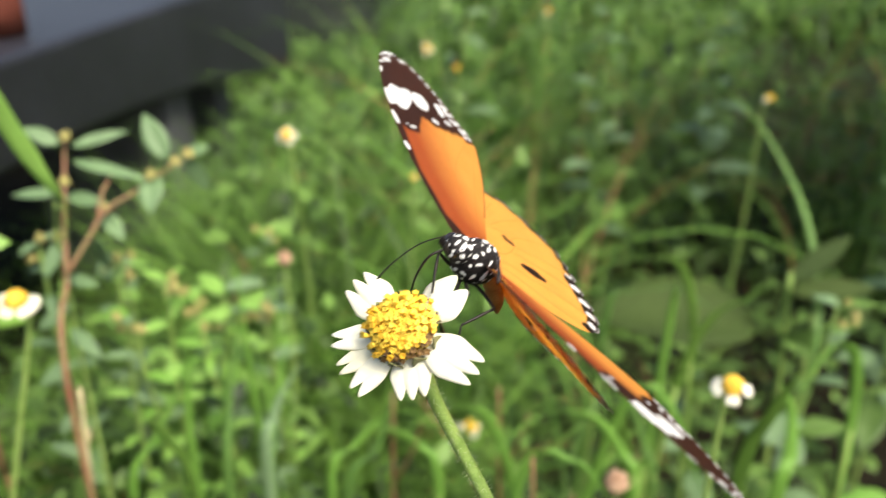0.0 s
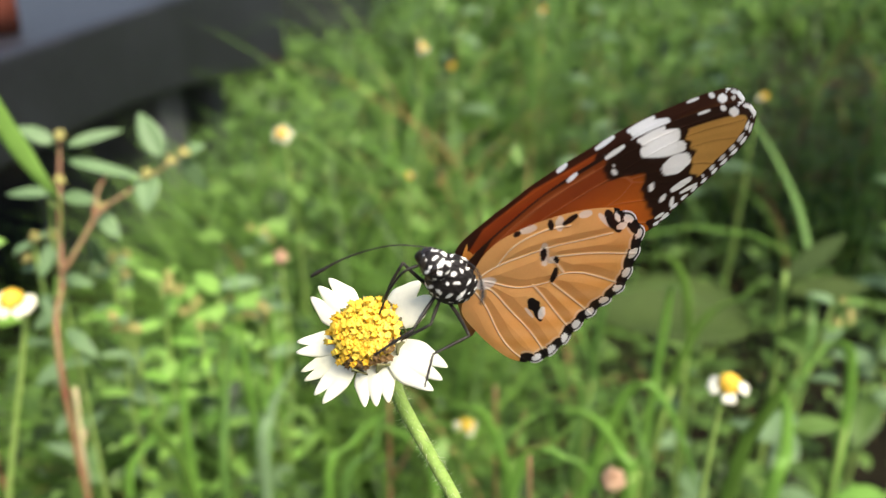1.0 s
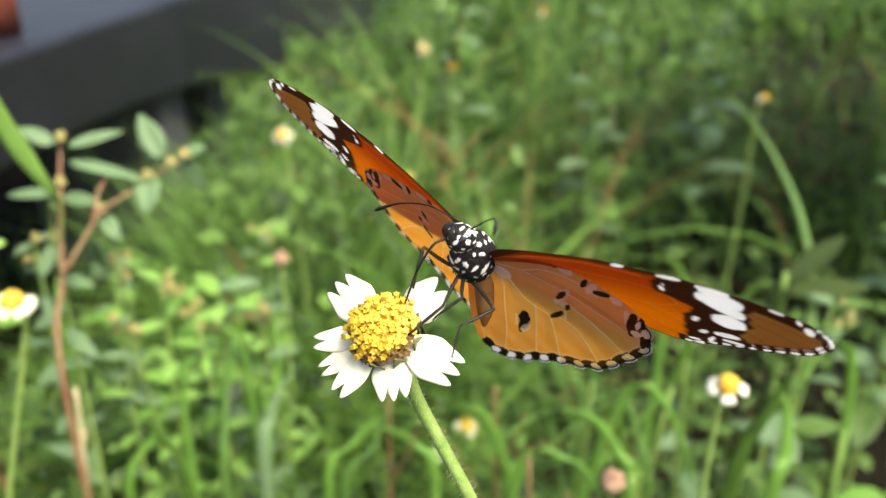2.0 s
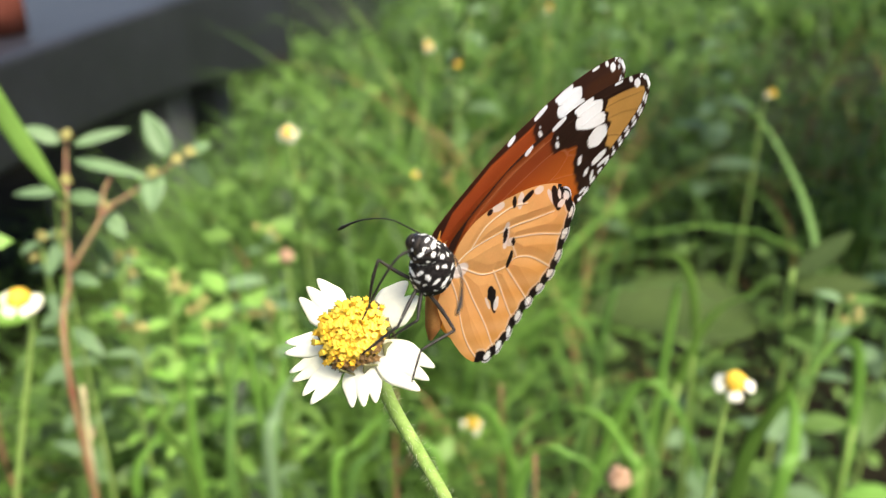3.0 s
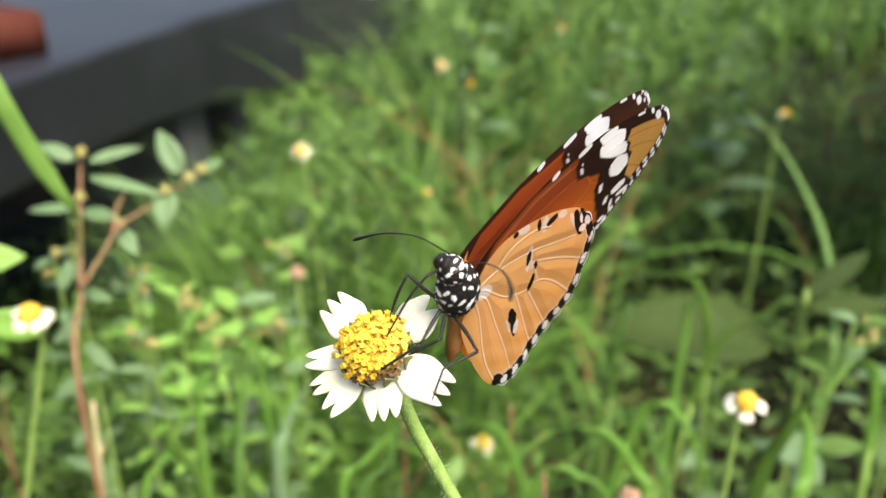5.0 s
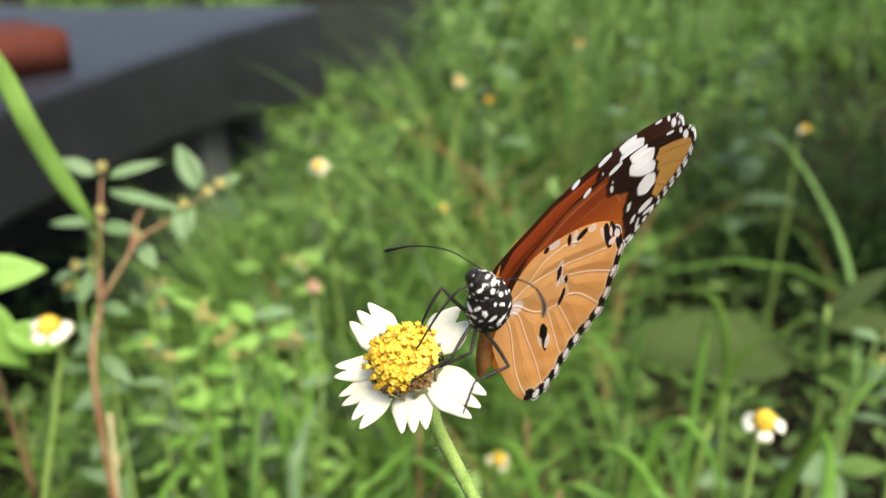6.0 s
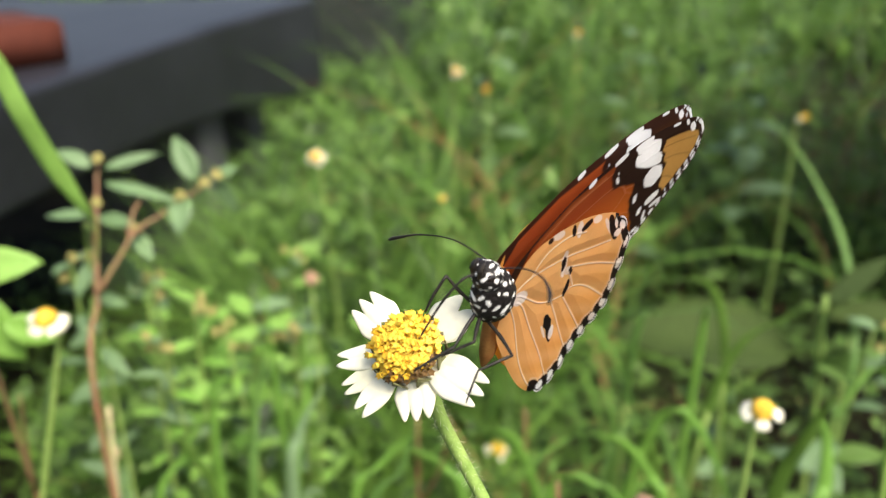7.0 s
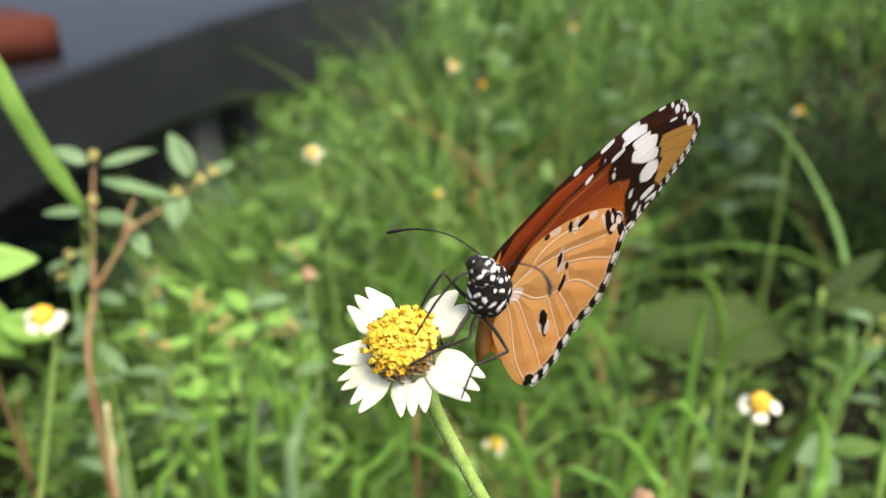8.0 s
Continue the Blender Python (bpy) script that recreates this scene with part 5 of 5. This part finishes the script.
FORE_SET, HIND_SET = (1.028, 0.019, 0.011, 0.999, -0.152, -0.425), (1.006, -0.119, -0.082, 0.932, 0.084, -0.217)


def wing_mesh(name, p, edge, upper, under, vein, side, n, rings, camber, fit, bend=0.0):
    """Both faces of a wing as one thin closed mesh. side: 1 left, -1 right; fit: how the drawn plan sits on the hinge."""
    p = p @ np.array(fit[:4]).reshape(2, 2) + np.array(fit[4:])
    z = camber * np.sin(np.clip(p[:, 0] / 36, 0, 1) * math.pi) * (1 - ((p[:, 1] - 5) / 22) ** 2)
    if bend:
        z = z - bend * (np.clip((7 - p[:, 0]) / 11, 0, 1) * np.clip(p[:, 1] / 18, 0, 1.2)) ** 1.3
    pleat = (0.13 if bend else 0.03) * np.clip(vein, 0, 1.4) * np.clip(edge / 2, 0, 1)
    ridge = (0.1 if bend else 0.05) * np.clip(1 - vein / 0.2, 0, 1)
    half = 0.045 * np.clip(edge / 1.0, 0, 1) + 0.004
    top = np.stack([p[:, 0], p[:, 1] * side, z - pleat + ridge * 0.3 + half], 1)
    low = np.stack([p[:, 0], p[:, 1] * side, z - pleat - ridge - half], 1)
    verts = np.vstack([top, low]) * MM
    i = np.arange(rings - 1)[:, None] * n
    j = np.arange(n)[None]
    q = np.stack([i + j, i + (j + 1) % n, i + n + (j + 1) % n, i + n + j], 2).reshape(-1, 4)
    o = len(p)
    j = np.arange(n) + (rings - 1) * n
    m = (np.arange(n) + 1) % n + (rings - 1) * n
    border = np.stack([j, m, m + o, j + o], 1)
    quads = np.vstack([q[:, ::-1], q + o, border[:, ::-1]]) if side > 0 else np.vstack([q, q[:, ::-1] + o, border])
    quads = quads[:, ::-1]
    me = numpy_mesh(name, verts, quads)
    at = me.color_attributes.new("pattern", "FLOAT_COLOR", "POINT")
    col = np.ones((2 * o, 4), np.float32)
    col[:o, :3], col[o:, :3] = np.clip(upper, 0, 1), np.clip(under, 0, 1)
    at.data.foreach_set("color", col.ravel())
    return me


def body_mesh(name, centre, half, taper, spots, seed, base=(0.012, 0.010, 0.010), rows=90, cols=120, furry=0.05):
    """A scaled, spotted body segment: an egg along x. spots: how many pale marks, and their half size."""
    rnd = np.random.default_rng(seed)
    th = np.linspace(0, math.pi, rows)
    ph = np.linspace(0, 2 * math.pi, cols, endpoint=False)
    T, P = np.meshgrid(th, ph, indexing="ij")
    d = np.stack([np.cos(T), np.sin(T) * np.cos(P), np.sin(T) * np.sin(P)], 2).reshape(-1, 3)
    k = 1 + taper * d[:, :1]
    v = d * np.array(half)[None] * np.hstack([np.ones((len(d), 1)), k, k])
    v = v * (1 + furry * np.array([noise.noise(Vector(q) * 9) for q in d])[:, None])
    col = np.array(base)[None] * np.ones((len(d), 1))
    n, lo, hi = spots
    for i in range(n):
        zz = 1 - 2 * (i + 0.5) / n
        aa = i * 2.39996 + seed
        c = np.array((zz, math.sqrt(1 - zz * zz) * math.cos(aa), math.sqrt(1 - zz * zz) * math.sin(aa))) + rnd.normal(0, 0.05, 3)
        c /= np.linalg.norm(c)
        s = (lo + (hi - lo) * rnd.random() ** 1.6)
        t1 = np.cross(c, rnd.normal(0, 1, 3))
        t1 /= np.linalg.norm(t1)
        t2 = np.cross(c, t1)
        q = (d - c) * np.array(half)[None]
        st = 1 + 1.9 * rnd.random()
        dist = np.sqrt(((q @ t1) / st) ** 2 + (q @ t2) ** 2 + (q @ c) ** 2 * 0.3) / s
        dist = dist * (1 + 0.12 * np.sin(5 * np.arctan2(q @ t2, q @ t1) + i))
        m = np.clip((1.15 - dist) / 0.3, 0, 1)
        col = over(col, m, (0.84, 0.84, 0.82))
    verts = (v + np.array(centre)[None]) * MM
    i = np.arange(rows - 1)[:, None] * cols
    j = np.arange(cols)[None]
    quads = np.stack([i + j, i + (j + 1) % cols, i + cols + (j + 1) % cols, i + cols + j], 2).reshape(-1, 4)
    me = numpy_mesh(name, verts, quads[:, ::-1])
    at = me.color_attributes.new("pattern", "FLOAT_COLOR", "POINT")
    full = np.ones((len(verts), 4), np.float32)
    full[:, :3] = col
    at.data.foreach_set("color", full.ravel())
    return me


def mm(*pts):
    return [Vector(p) * MM for p in pts]


def leg_mesh(pts):
    """A jointed leg along pts, thicker at the thigh, with a clawed foot."""
    pts = mm(*pts)
    pieces = []
    for k, (a, b) in enumerate(zip(pts[:-1], pts[1:])):
        r0 = (0.21, 0.17, 0.12, 0.1)[min(k, 3)] * MM
        mid = (a + b) / 2 + (b - a).orthogonal().normalized() * (b - a).length * 0.03
        pieces.append(tube([a, mid, b], (r0, r0 * 1.12, r0 * 0.72), 8, 9))
    rnd = random.Random(len(pts))
    for k, (a, b) in enumerate(zip(pts[:-1], pts[1:])):
        for i in range(9):
            p = a.lerp(b, rnd.random())
            s = (b - a).orthogonal().normalized()
            s.rotate(Matrix.Rotation(rnd.random() * 6.28, 3, (b - a).normalized()))
            pieces.append(tube([p, p + s * 0.35 * MM + (b - a).normalized() * 0.25 * MM], (0.025 * MM, 0.008 * MM), 3, 3))
    return mesh_from("leg", *joined(pieces))


def butterfly():
    b = thing("butterfly", (0, 0, 0), "orange and black butterfly with white-banded wing tips feeding on the daisy", "butterfly")
    part("thorax", body_mesh("thorax", (3.2, 0.4, -0.1), (4.05, 2.15, 2.85), -0.1, (70, 0.14, 0.32), 3), M_BODY, b, "black thorax sprinkled with white spots")
    head = part("head", body_mesh("head", (6.8, 0.25, -0.3), (1.7, 1.8, 1.7), -0.05, (34, 0.15, 0.3), 5, rows=60, cols=80), M_BODY, b, "black head with white dots")
    for s in (1, -1):
        part("eye", mesh_from("eye", *placed(joined([dome(1.0 * MM, 0.75 * MM, 0.02, 1.0)]), Matrix.Translation((7.25 * MM, s * 1.15 * MM, -0.35 * MM)) @ basis((0.35, s, 0.05), (1, 0, 0)))), M_EYE, head)
        part("palp", mesh_from("palp", *tube(mm((7.6, s * 0.5, -1.4), (8.7, s * 0.55, -1.2), (9.3, s * 0.5, -0.5)), (0.34 * MM, 0.36 * MM, 0.14 * MM), 9, 14)), M_BLACK, head)
    part("proboscis", mesh_from("proboscis", *tube(mm((8.1, 0, -1.7), (8.6, -0.1, -3.4), (7.0, -0.5, -6.0), (4.6, -0.9, -8.3), (3.2, -1.1, -9.6)), (0.16 * MM, 0.14 * MM, 0.1 * MM), 8, 36)), M_BLACK, head, "thin dark tongue reaching into the flower")
    line = mm((-0.6, 0.1, 0.0), (-3.5, 0, -0.7), (-7, 0, -2.0), (-9.5, 0, -3.2))
    part("abdomen", mesh_from("abdomen", *tube(line, (1.1 * MM, 1.25 * MM, 1.2 * MM, 0.95 * MM, 0.3 * MM), 20, 40)), M_ABDOMEN, b, "slim ochre abdomen")
    ant = []
    for s, pts in ((1, ((7.4, 0.9, 0.85), (8.7, 4.6, 1.9), (10.2, 8.8, 1.6), (11.0, 12.0, 0.4), (11.0, 13.2, -0.6))), (-1, ((7.5, -0.9, 0.8), (8.9, -4.9, -0.9), (9.0, -8.8, -3.6), (8.5, -11.5, -6.2), (8.2, -12.4, -7.1)))):
        ant.append(part("antenna", mesh_from("antenna", *tube(mm(*pts), (0.1 * MM, 0.085 * MM, 0.085 * MM, 0.12 * MM, 0.25 * MM, 0.16 * MM), 8, 40)), M_BLACK, b, "thin black clubbed antenna"))
    legs = []
    for pts in (((2.9, 0.0, -2.4), (5.9, -3.6, -3.3), (2.4, -3.6, -6.7)), ((2.3, 0.3, -2.4), (2.0, 1.6, -7.5), (0.6, -0.3, -12.0)),
                ((1.9, 0.8, -2.4), (2.1, 2.9, -5.7), (1.2, 1.4, -8.2), (0.3, 0.6, -8.7)), ((0.7, 1.2, -2.0), (0.8, 6.5, -3.8), (1.9, 5.5, -8.0), (0.1, 6.3, -11.0))):
        legs.append((part("leg", leg_mesh(pts), M_BLACK, b), Vector(pts[0]) * MM, Vector(pts[-1]) * MM))
    n, rings = 680, 130
    wings = {}
    rim, p, edge, along = wing_plan(FORE, n, rings, 0.12, 10, 20, 11, 0.48)
    up, un, vein = fore_colours(p, edge, along)
    for s, key in ((1, "FL"), (-1, "FR")):
        wings[key] = part("forewing", wing_mesh("forewing", p, edge, up, un, vein, s, n, rings, 0.5, FORE_SET), M_WING, b, "orange forewing with a black tip and white spots")
    rim, p, edge, along = wing_plan(HIND, n, rings, 0.5, 7, 20, 11, 0.45)
    up, un, vein = hind_colours(p, edge, along)
    for s, key in ((1, "HL"), (-1, "HR")):
        wings[key] = part("hindwing", wing_mesh("hindwing", p, edge, up, un, vein, s, n, rings, 0.2, HIND_SET, 0.7), M_WING, b, "ochre hindwing with white veins and a black scalloped edge")
    return b, wings, ant, legs


def wing_pose(side, lift, sweep, twist, hind=False):
    """lift: 0 flat, 90 upright; sweep turns the wing in its own plane, twist about its length."""
    th, g = radians(lift), radians(27 + sweep)
    c, s = math.cos(g), math.sin(g)
    ea = Vector((s, side * c * math.cos(th), c * math.sin(th)))
    eb = Vector((-c, side * s * math.cos(th), s * math.sin(th))) * side
    m = Matrix((ea, eb, ea.cross(eb))).transposed().to_4x4()
    off = 0.05 * MM if hind else 0.0
    return Matrix.Translation(Vector((1.0, -0.8 if hind and side < 0 else side * 1.3, 1.0)) * MM + ea.cross(eb) * -off * 4) @ m @ Matrix.Rotation(radians(twist * side), 4, "X")


ground()
path()
bench()
brick()
meadow()
shrub()
foreground_plants()
hero, hero_foot, hero_head = hero_flower()
fly, wings, antennae, legs = butterfly()


def motions():
    """The flower sways on its foot; the butterfly rides on it and opens and shuts its wings."""
    heads = [
        (0, -0.00460, 0.07641, 0.37564),
        (0.2, -0.00734, 0.07555, 0.37379),
        (0.3, -0.00773, 0.07556, 0.37380),
        (0.4, -0.00763, 0.07560, 0.37388),
        (0.5, -0.00646, 0.07602, 0.37480),
        (0.6, -0.00605, 0.07607, 0.37493),
        (0.7, -0.00575, 0.07604, 0.37489),
        (0.8, -0.00656, 0.07597, 0.37475),
        (0.9, -0.00879, 0.07597, 0.37474),
        (1, -0.00890, 0.07599, 0.37485),
        (1.1, -0.00831, 0.07597, 0.37492),
        (1.2, -0.00684, 0.07601, 0.37520),
        (1.3, -0.00548, 0.07611, 0.37559),
        (1.4, -0.00510, 0.07614, 0.37578),
        (1.5, -0.00482, 0.07681, 0.37727),
        (1.6, -0.00542, 0.07670, 0.37701),
        (1.7, -0.00621, 0.07665, 0.37687),
        (2.8, -0.00752, 0.07607, 0.37513),
        (2.9, -0.00912, 0.07595, 0.37481),
        (3, -0.01046, 0.07580, 0.37443),
        (3.2, -0.00920, 0.07602, 0.37464),
        (3.4, -0.00729, 0.07636, 0.37496),
        (3.5, -0.00681, 0.07645, 0.37500),
        (3.6, -0.00755, 0.07636, 0.37471),
        (3.8, -0.00885, 0.07624, 0.37429),
        (4, -0.00792, 0.07621, 0.37416),
        (4.2, -0.00681, 0.07597, 0.37394),
        (4.4, -0.00761, 0.07582, 0.37410),
        (4.5, -0.00806, 0.07584, 0.37427),
        (4.7, -0.00856, 0.07584, 0.37433),
        (5.8, -0.00524, 0.07580, 0.37365),
        (6, -0.00552, 0.07599, 0.37401),
        (6.2, -0.00469, 0.07615, 0.37415),
        (6.5, -0.00440, 0.07616, 0.37385),
        (6.8, -0.00474, 0.07625, 0.37389),
        (7, -0.00485, 0.07639, 0.37411),
        (7.5, -0.00539, 0.07641, 0.37398),
        (8, -0.00521, 0.07634, 0.37383),
    ]
    sway = []
    for t, x, y, z in heads:
        to = Vector((x, y, z)) - hero_foot
        sway.append((t, Matrix.Translation(hero_foot) @ hero_head.rotation_difference(to).to_matrix().to_4x4()))
    walk(hero, sway)
    ride = [
        (0, pose(0.00513, 0.08452, 0.37790, -29.00, -45.00, -132.00)),
        (0.2, pose(0.00156, 0.08345, 0.37559, -29.00, -45.00, -132.00)),
        (0.3, pose(0.00078, 0.08334, 0.37540, -29.00, -45.00, -132.00)),
        (0.4, pose(0.00147, 0.08360, 0.37578, -29.00, -45.00, -132.00)),
        (0.5, pose(0.00315, 0.08418, 0.37709, -29.00, -45.00, -132.00)),
        (0.6, pose(0.00445, 0.08357, 0.37743, -29.00, -45.00, -132.00)),
        (0.7, pose(0.00559, 0.08288, 0.37758, -29.00, -45.00, -132.00)),
        (0.8, pose(0.00460, 0.07820, 0.37896, -28.50, -44.40, -132.10)),
        (0.9, pose(0.00216, 0.07695, 0.37934, -29.71, -46.28, -130.47)),
        (1, pose(0.00194, 0.07763, 0.37884, -31.09, -48.17, -128.71)),
        (1.1, pose(0.00235, 0.07728, 0.37894, -30.33, -47.97, -127.73)),
        (1.2, pose(0.00364, 0.07698, 0.37924, -29.57, -47.79, -126.75)),
        (1.3, pose(0.00482, 0.07675, 0.37966, -28.80, -47.61, -125.77)),
        (1.4, pose(0.00571, 0.07735, 0.37986, -24.82, -46.97, -129.95)),
        (1.5, pose(0.00702, 0.08217, 0.38028, -22.30, -54.60, -130.85)),
        (1.6, pose(0.00642, 0.08229, 0.37984, -20.76, -54.58, -131.45)),
        (1.7, pose(0.00564, 0.08246, 0.37951, -19.23, -54.55, -132.04)),
        (2.8, pose(0.00177, 0.07802, 0.37984, -27.13, -58.90, -105.93)),
        (2.9, pose(0.00013, 0.07813, 0.37952, -27.04, -58.96, -107.11)),
        (3, pose(-0.00125, 0.07821, 0.37914, -26.94, -59.02, -108.29)),
        (3.2, pose(0.00008, 0.07838, 0.37918, -28.52, -59.53, -106.49)),
        (3.4, pose(0.00206, 0.07867, 0.37933, -30.15, -60.02, -104.64)),
        (3.5, pose(0.00257, 0.07874, 0.37929, -30.99, -60.25, -103.69)),
        (3.6, pose(0.00184, 0.07867, 0.37902, -30.99, -60.30, -103.59)),
        (3.8, pose(0.00057, 0.07859, 0.37865, -31.00, -60.39, -103.40)),
        (4, pose(0.00152, 0.07860, 0.37857, -31.01, -60.48, -103.20)),
        (4.2, pose(0.00263, 0.07833, 0.37833, -31.03, -60.47, -103.24)),
        (4.4, pose(0.00183, 0.07815, 0.37847, -31.06, -60.46, -103.27)),
        (4.5, pose(0.00138, 0.07815, 0.37863, -31.07, -60.45, -103.29)),
        (4.7, pose(0.00089, 0.07817, 0.37868, -31.48, -60.43, -103.44)),
        (5.8, pose(0.00423, 0.07822, 0.37796, -33.71, -60.35, -104.28)),
        (6, pose(0.00396, 0.07843, 0.37831, -34.11, -60.34, -104.43)),
        (6.2, pose(0.00483, 0.07862, 0.37840, -34.72, -60.35, -104.08)),
        (6.5, pose(0.00518, 0.07867, 0.37803, -35.64, -60.36, -103.55)),
        (6.8, pose(0.00485, 0.07871, 0.37804, -35.44, -60.60, -104.03)),
        (7, pose(0.00475, 0.07881, 0.37824, -35.31, -60.76, -104.35)),
        (7.5, pose(0.00422, 0.07882, 0.37813, -35.74, -60.49, -103.97)),
        (8, pose(0.00444, 0.07876, 0.37798, -36.03, -60.19, -103.74)),
    ]
    walk(fly, ride)
    # the feet hold on to the flower while the body turns
    rest = [i for i, r in enumerate(ride) if r[0] == 4][0]
    grip = sway[rest][1].inverted() @ ride[rest][1]
    early = [i for i, r in enumerate(ride) if r[0] == 0.5][0]
    held = [sway[early][1].inverted() @ Vector(q) for q in ((-0.0052, 0.0747, 0.3773), (-0.0057, 0.0723, 0.3734), (-0.0043, 0.0721, 0.3729), (-0.0015, 0.0703, 0.3701))]
    for (ob, hip, toe), first in zip(legs, held):
        rows = []
        for (t, f), (_, b) in zip(sway, ride):
            aim = b.inverted() @ f @ (first if t < 0.85 else grip @ toe)
            turn = (toe - hip).rotation_difference(aim - hip).to_matrix().to_4x4()
            rows.append((t, Matrix.Translation(hip) @ turn @ Matrix.Translation(-hip)))
        walk(ob, rows)
    # antennae: seconds and where the club points to
    for ob, root, tip, rows in (
            (antennae[1], (7.5, -0.9, 0.8), (8.2, -12.4, -7.1), ((0, 6.21, -3.77, -14.08), (0.3, 9.83, -5.65, -12.56), (0.5, 8.82, -7.10, -12.88), (0.7, 11.02, -7.58, -10.67), (0.8, 12.22, -6.74, -10.61), (1.0, 11.02, -5.29, -11.99), (1.3, 6.18, -12.95, -6.15), (1.4, 4.2, -12.93, -5.49), (1.5, 3.69, -12.98, -5.1), (1.7, 5.3, -13.48, -4.86), (2.8, 2.9, -13.92, -1.3), (3.5, 0.18, -10.24, -6.56), (4.5, 2.86, -13.49, -3.08), (6.5, 4.24, -13.7, -3.76), (8, 4.23, -13.87, -3.22))),
            (antennae[0], (7.4, 0.9, 0.85), (11.0, 13.2, -0.6), ((0, 13.68, 12.08, 2.22), (1.3, 13.68, 12.08, 2.22), (1.4, 12.85, 12.44, 2.7), (1.5, 15.56, 10.88, 0.51), (1.7, 16.36, 10.16, 0.4), (2.8, 12.27, 11.18, -5.23), (3.5, 11.54, 10.97, -6.06), (4.5, 14.14, 11.16, -3.1), (6.5, 14.29, 11.45, -1.92), (8, 14.68, 11.37, -1.07)))):
        root, tip = Vector(root), Vector(tip)
        walk(ob, [(t, Matrix.Translation(root * MM) @ (tip - root).rotation_difference(Vector((x, y, z)) - root).to_matrix().to_4x4() @ Matrix.Translation(-root * MM)) for t, x, y, z in rows])
    # seconds; lift, sweep and twist of the left and right forewing, then of the left and right hindwing
    beats = [
        (0, (10, -35, 7), (7.5, -15.6, 16), (6, -27, -6), (5, -34, 16)),
        (0.3, (3.1, -35.6, 10), (1.2, -15.6, 18), (-0.5, -26, -4), (-1, -32, 16)),
        (0.5, (3, -35, 11), (-1.5, -15.6, 16.5), (-0.5, -23, -3), (-4, -31, 15)),
        (0.6, (12, -38, 9), (3, -15, 11), (13, -27, -7), (1, -29, 10)),
        (0.7, (32, -45, 4), (20, -13, 5), (36, -32, -9), (17, -26, 5)),
        (0.8, (52.4, -26.2, 0), (50.8, -24.7, 0), (50, -20.7, 0), (45.8, -18.7, 0)),
        (0.9, (83, -26, 0), (90, -24.5, 0), (80.5, -18, 0), (85, -15, 0)),
        (1, (87.7, -26, 0), (93.6, -24.5, 0), (85.1, -17.3, 0), (88.6, -14.3, 0)),
        (1.2, (87.7, -26, 0), (93.6, -24.5, 0), (85.1, -17.3, 0), (88.6, -14.3, 0)),
        (1.3, (79.7, -26.4, 0), (94.7, -24.9, 0), (77.2, -17.9, 0), (89.7, -14.9, 0)),
        (1.4, (66.5, -33.7, 3.3), (59.3, -15.7, -3.3), (63.2, -29.2, 2.5), (54.5, -15.9, 0)),
        (1.5, (32.6, -31.1, 7.1), (-5, 0, 0), (33.1, -33, -2), (-5, 8, 0)),
        (1.6, (29.1, -30.5, 7.1), (-5, 0, 0), (29.7, -32.6, -2), (-5, 8, 0)),
        (1.7, (26.7, -30.2, 7.1), (-5, 0, 0), (27.2, -32.3, -2), (-5, 8, 0)),
        (2.1, (26.6, -30.5, 7.1), (-5, 0, 0), (27, -32.3, -1.7), (-5, 8, 0)),
        (2.3, (52, -18, 0), (50, -16.5, 0), (49.5, -16, 0), (45, -12, 0)),
        (2.45, (86, -19.5, 0), (91, -18, 0), (83.5, -14, 0), (86, -11, 0)),
        (2.8, (86.9, -20, 0), (91.1, -18.5, 0), (84.5, -13.6, 0), (86.1, -10.6, 0)),
        (3.5, (88.1, -20.1, 0), (90.5, -18.6, 0), (85.7, -13.1, 0), (85.5, -10.1, 0)),
        (4.5, (88.1, -20.1, 0), (90.5, -18.6, 0), (85.7, -13.1, 0), (85.5, -10.1, 0)),
        (6, (92.7, -22.3, 0), (88.2, -20.8, 0), (90.3, -11.9, 0), (83.2, -8.9, 0)),
        (8, (92.7, -22.3, 0), (88.2, -20.8, 0), (90.3, -11.9, 0), (83.2, -8.9, 0)),
    ]
    for k, (key, side) in enumerate((("FL", 1), ("FR", -1), ("HL", 1), ("HR", -1))):
        walk(wings[key], [(r[0], wing_pose(side, *r[1 + k], key[0] == "H")) for r in beats])


motions()
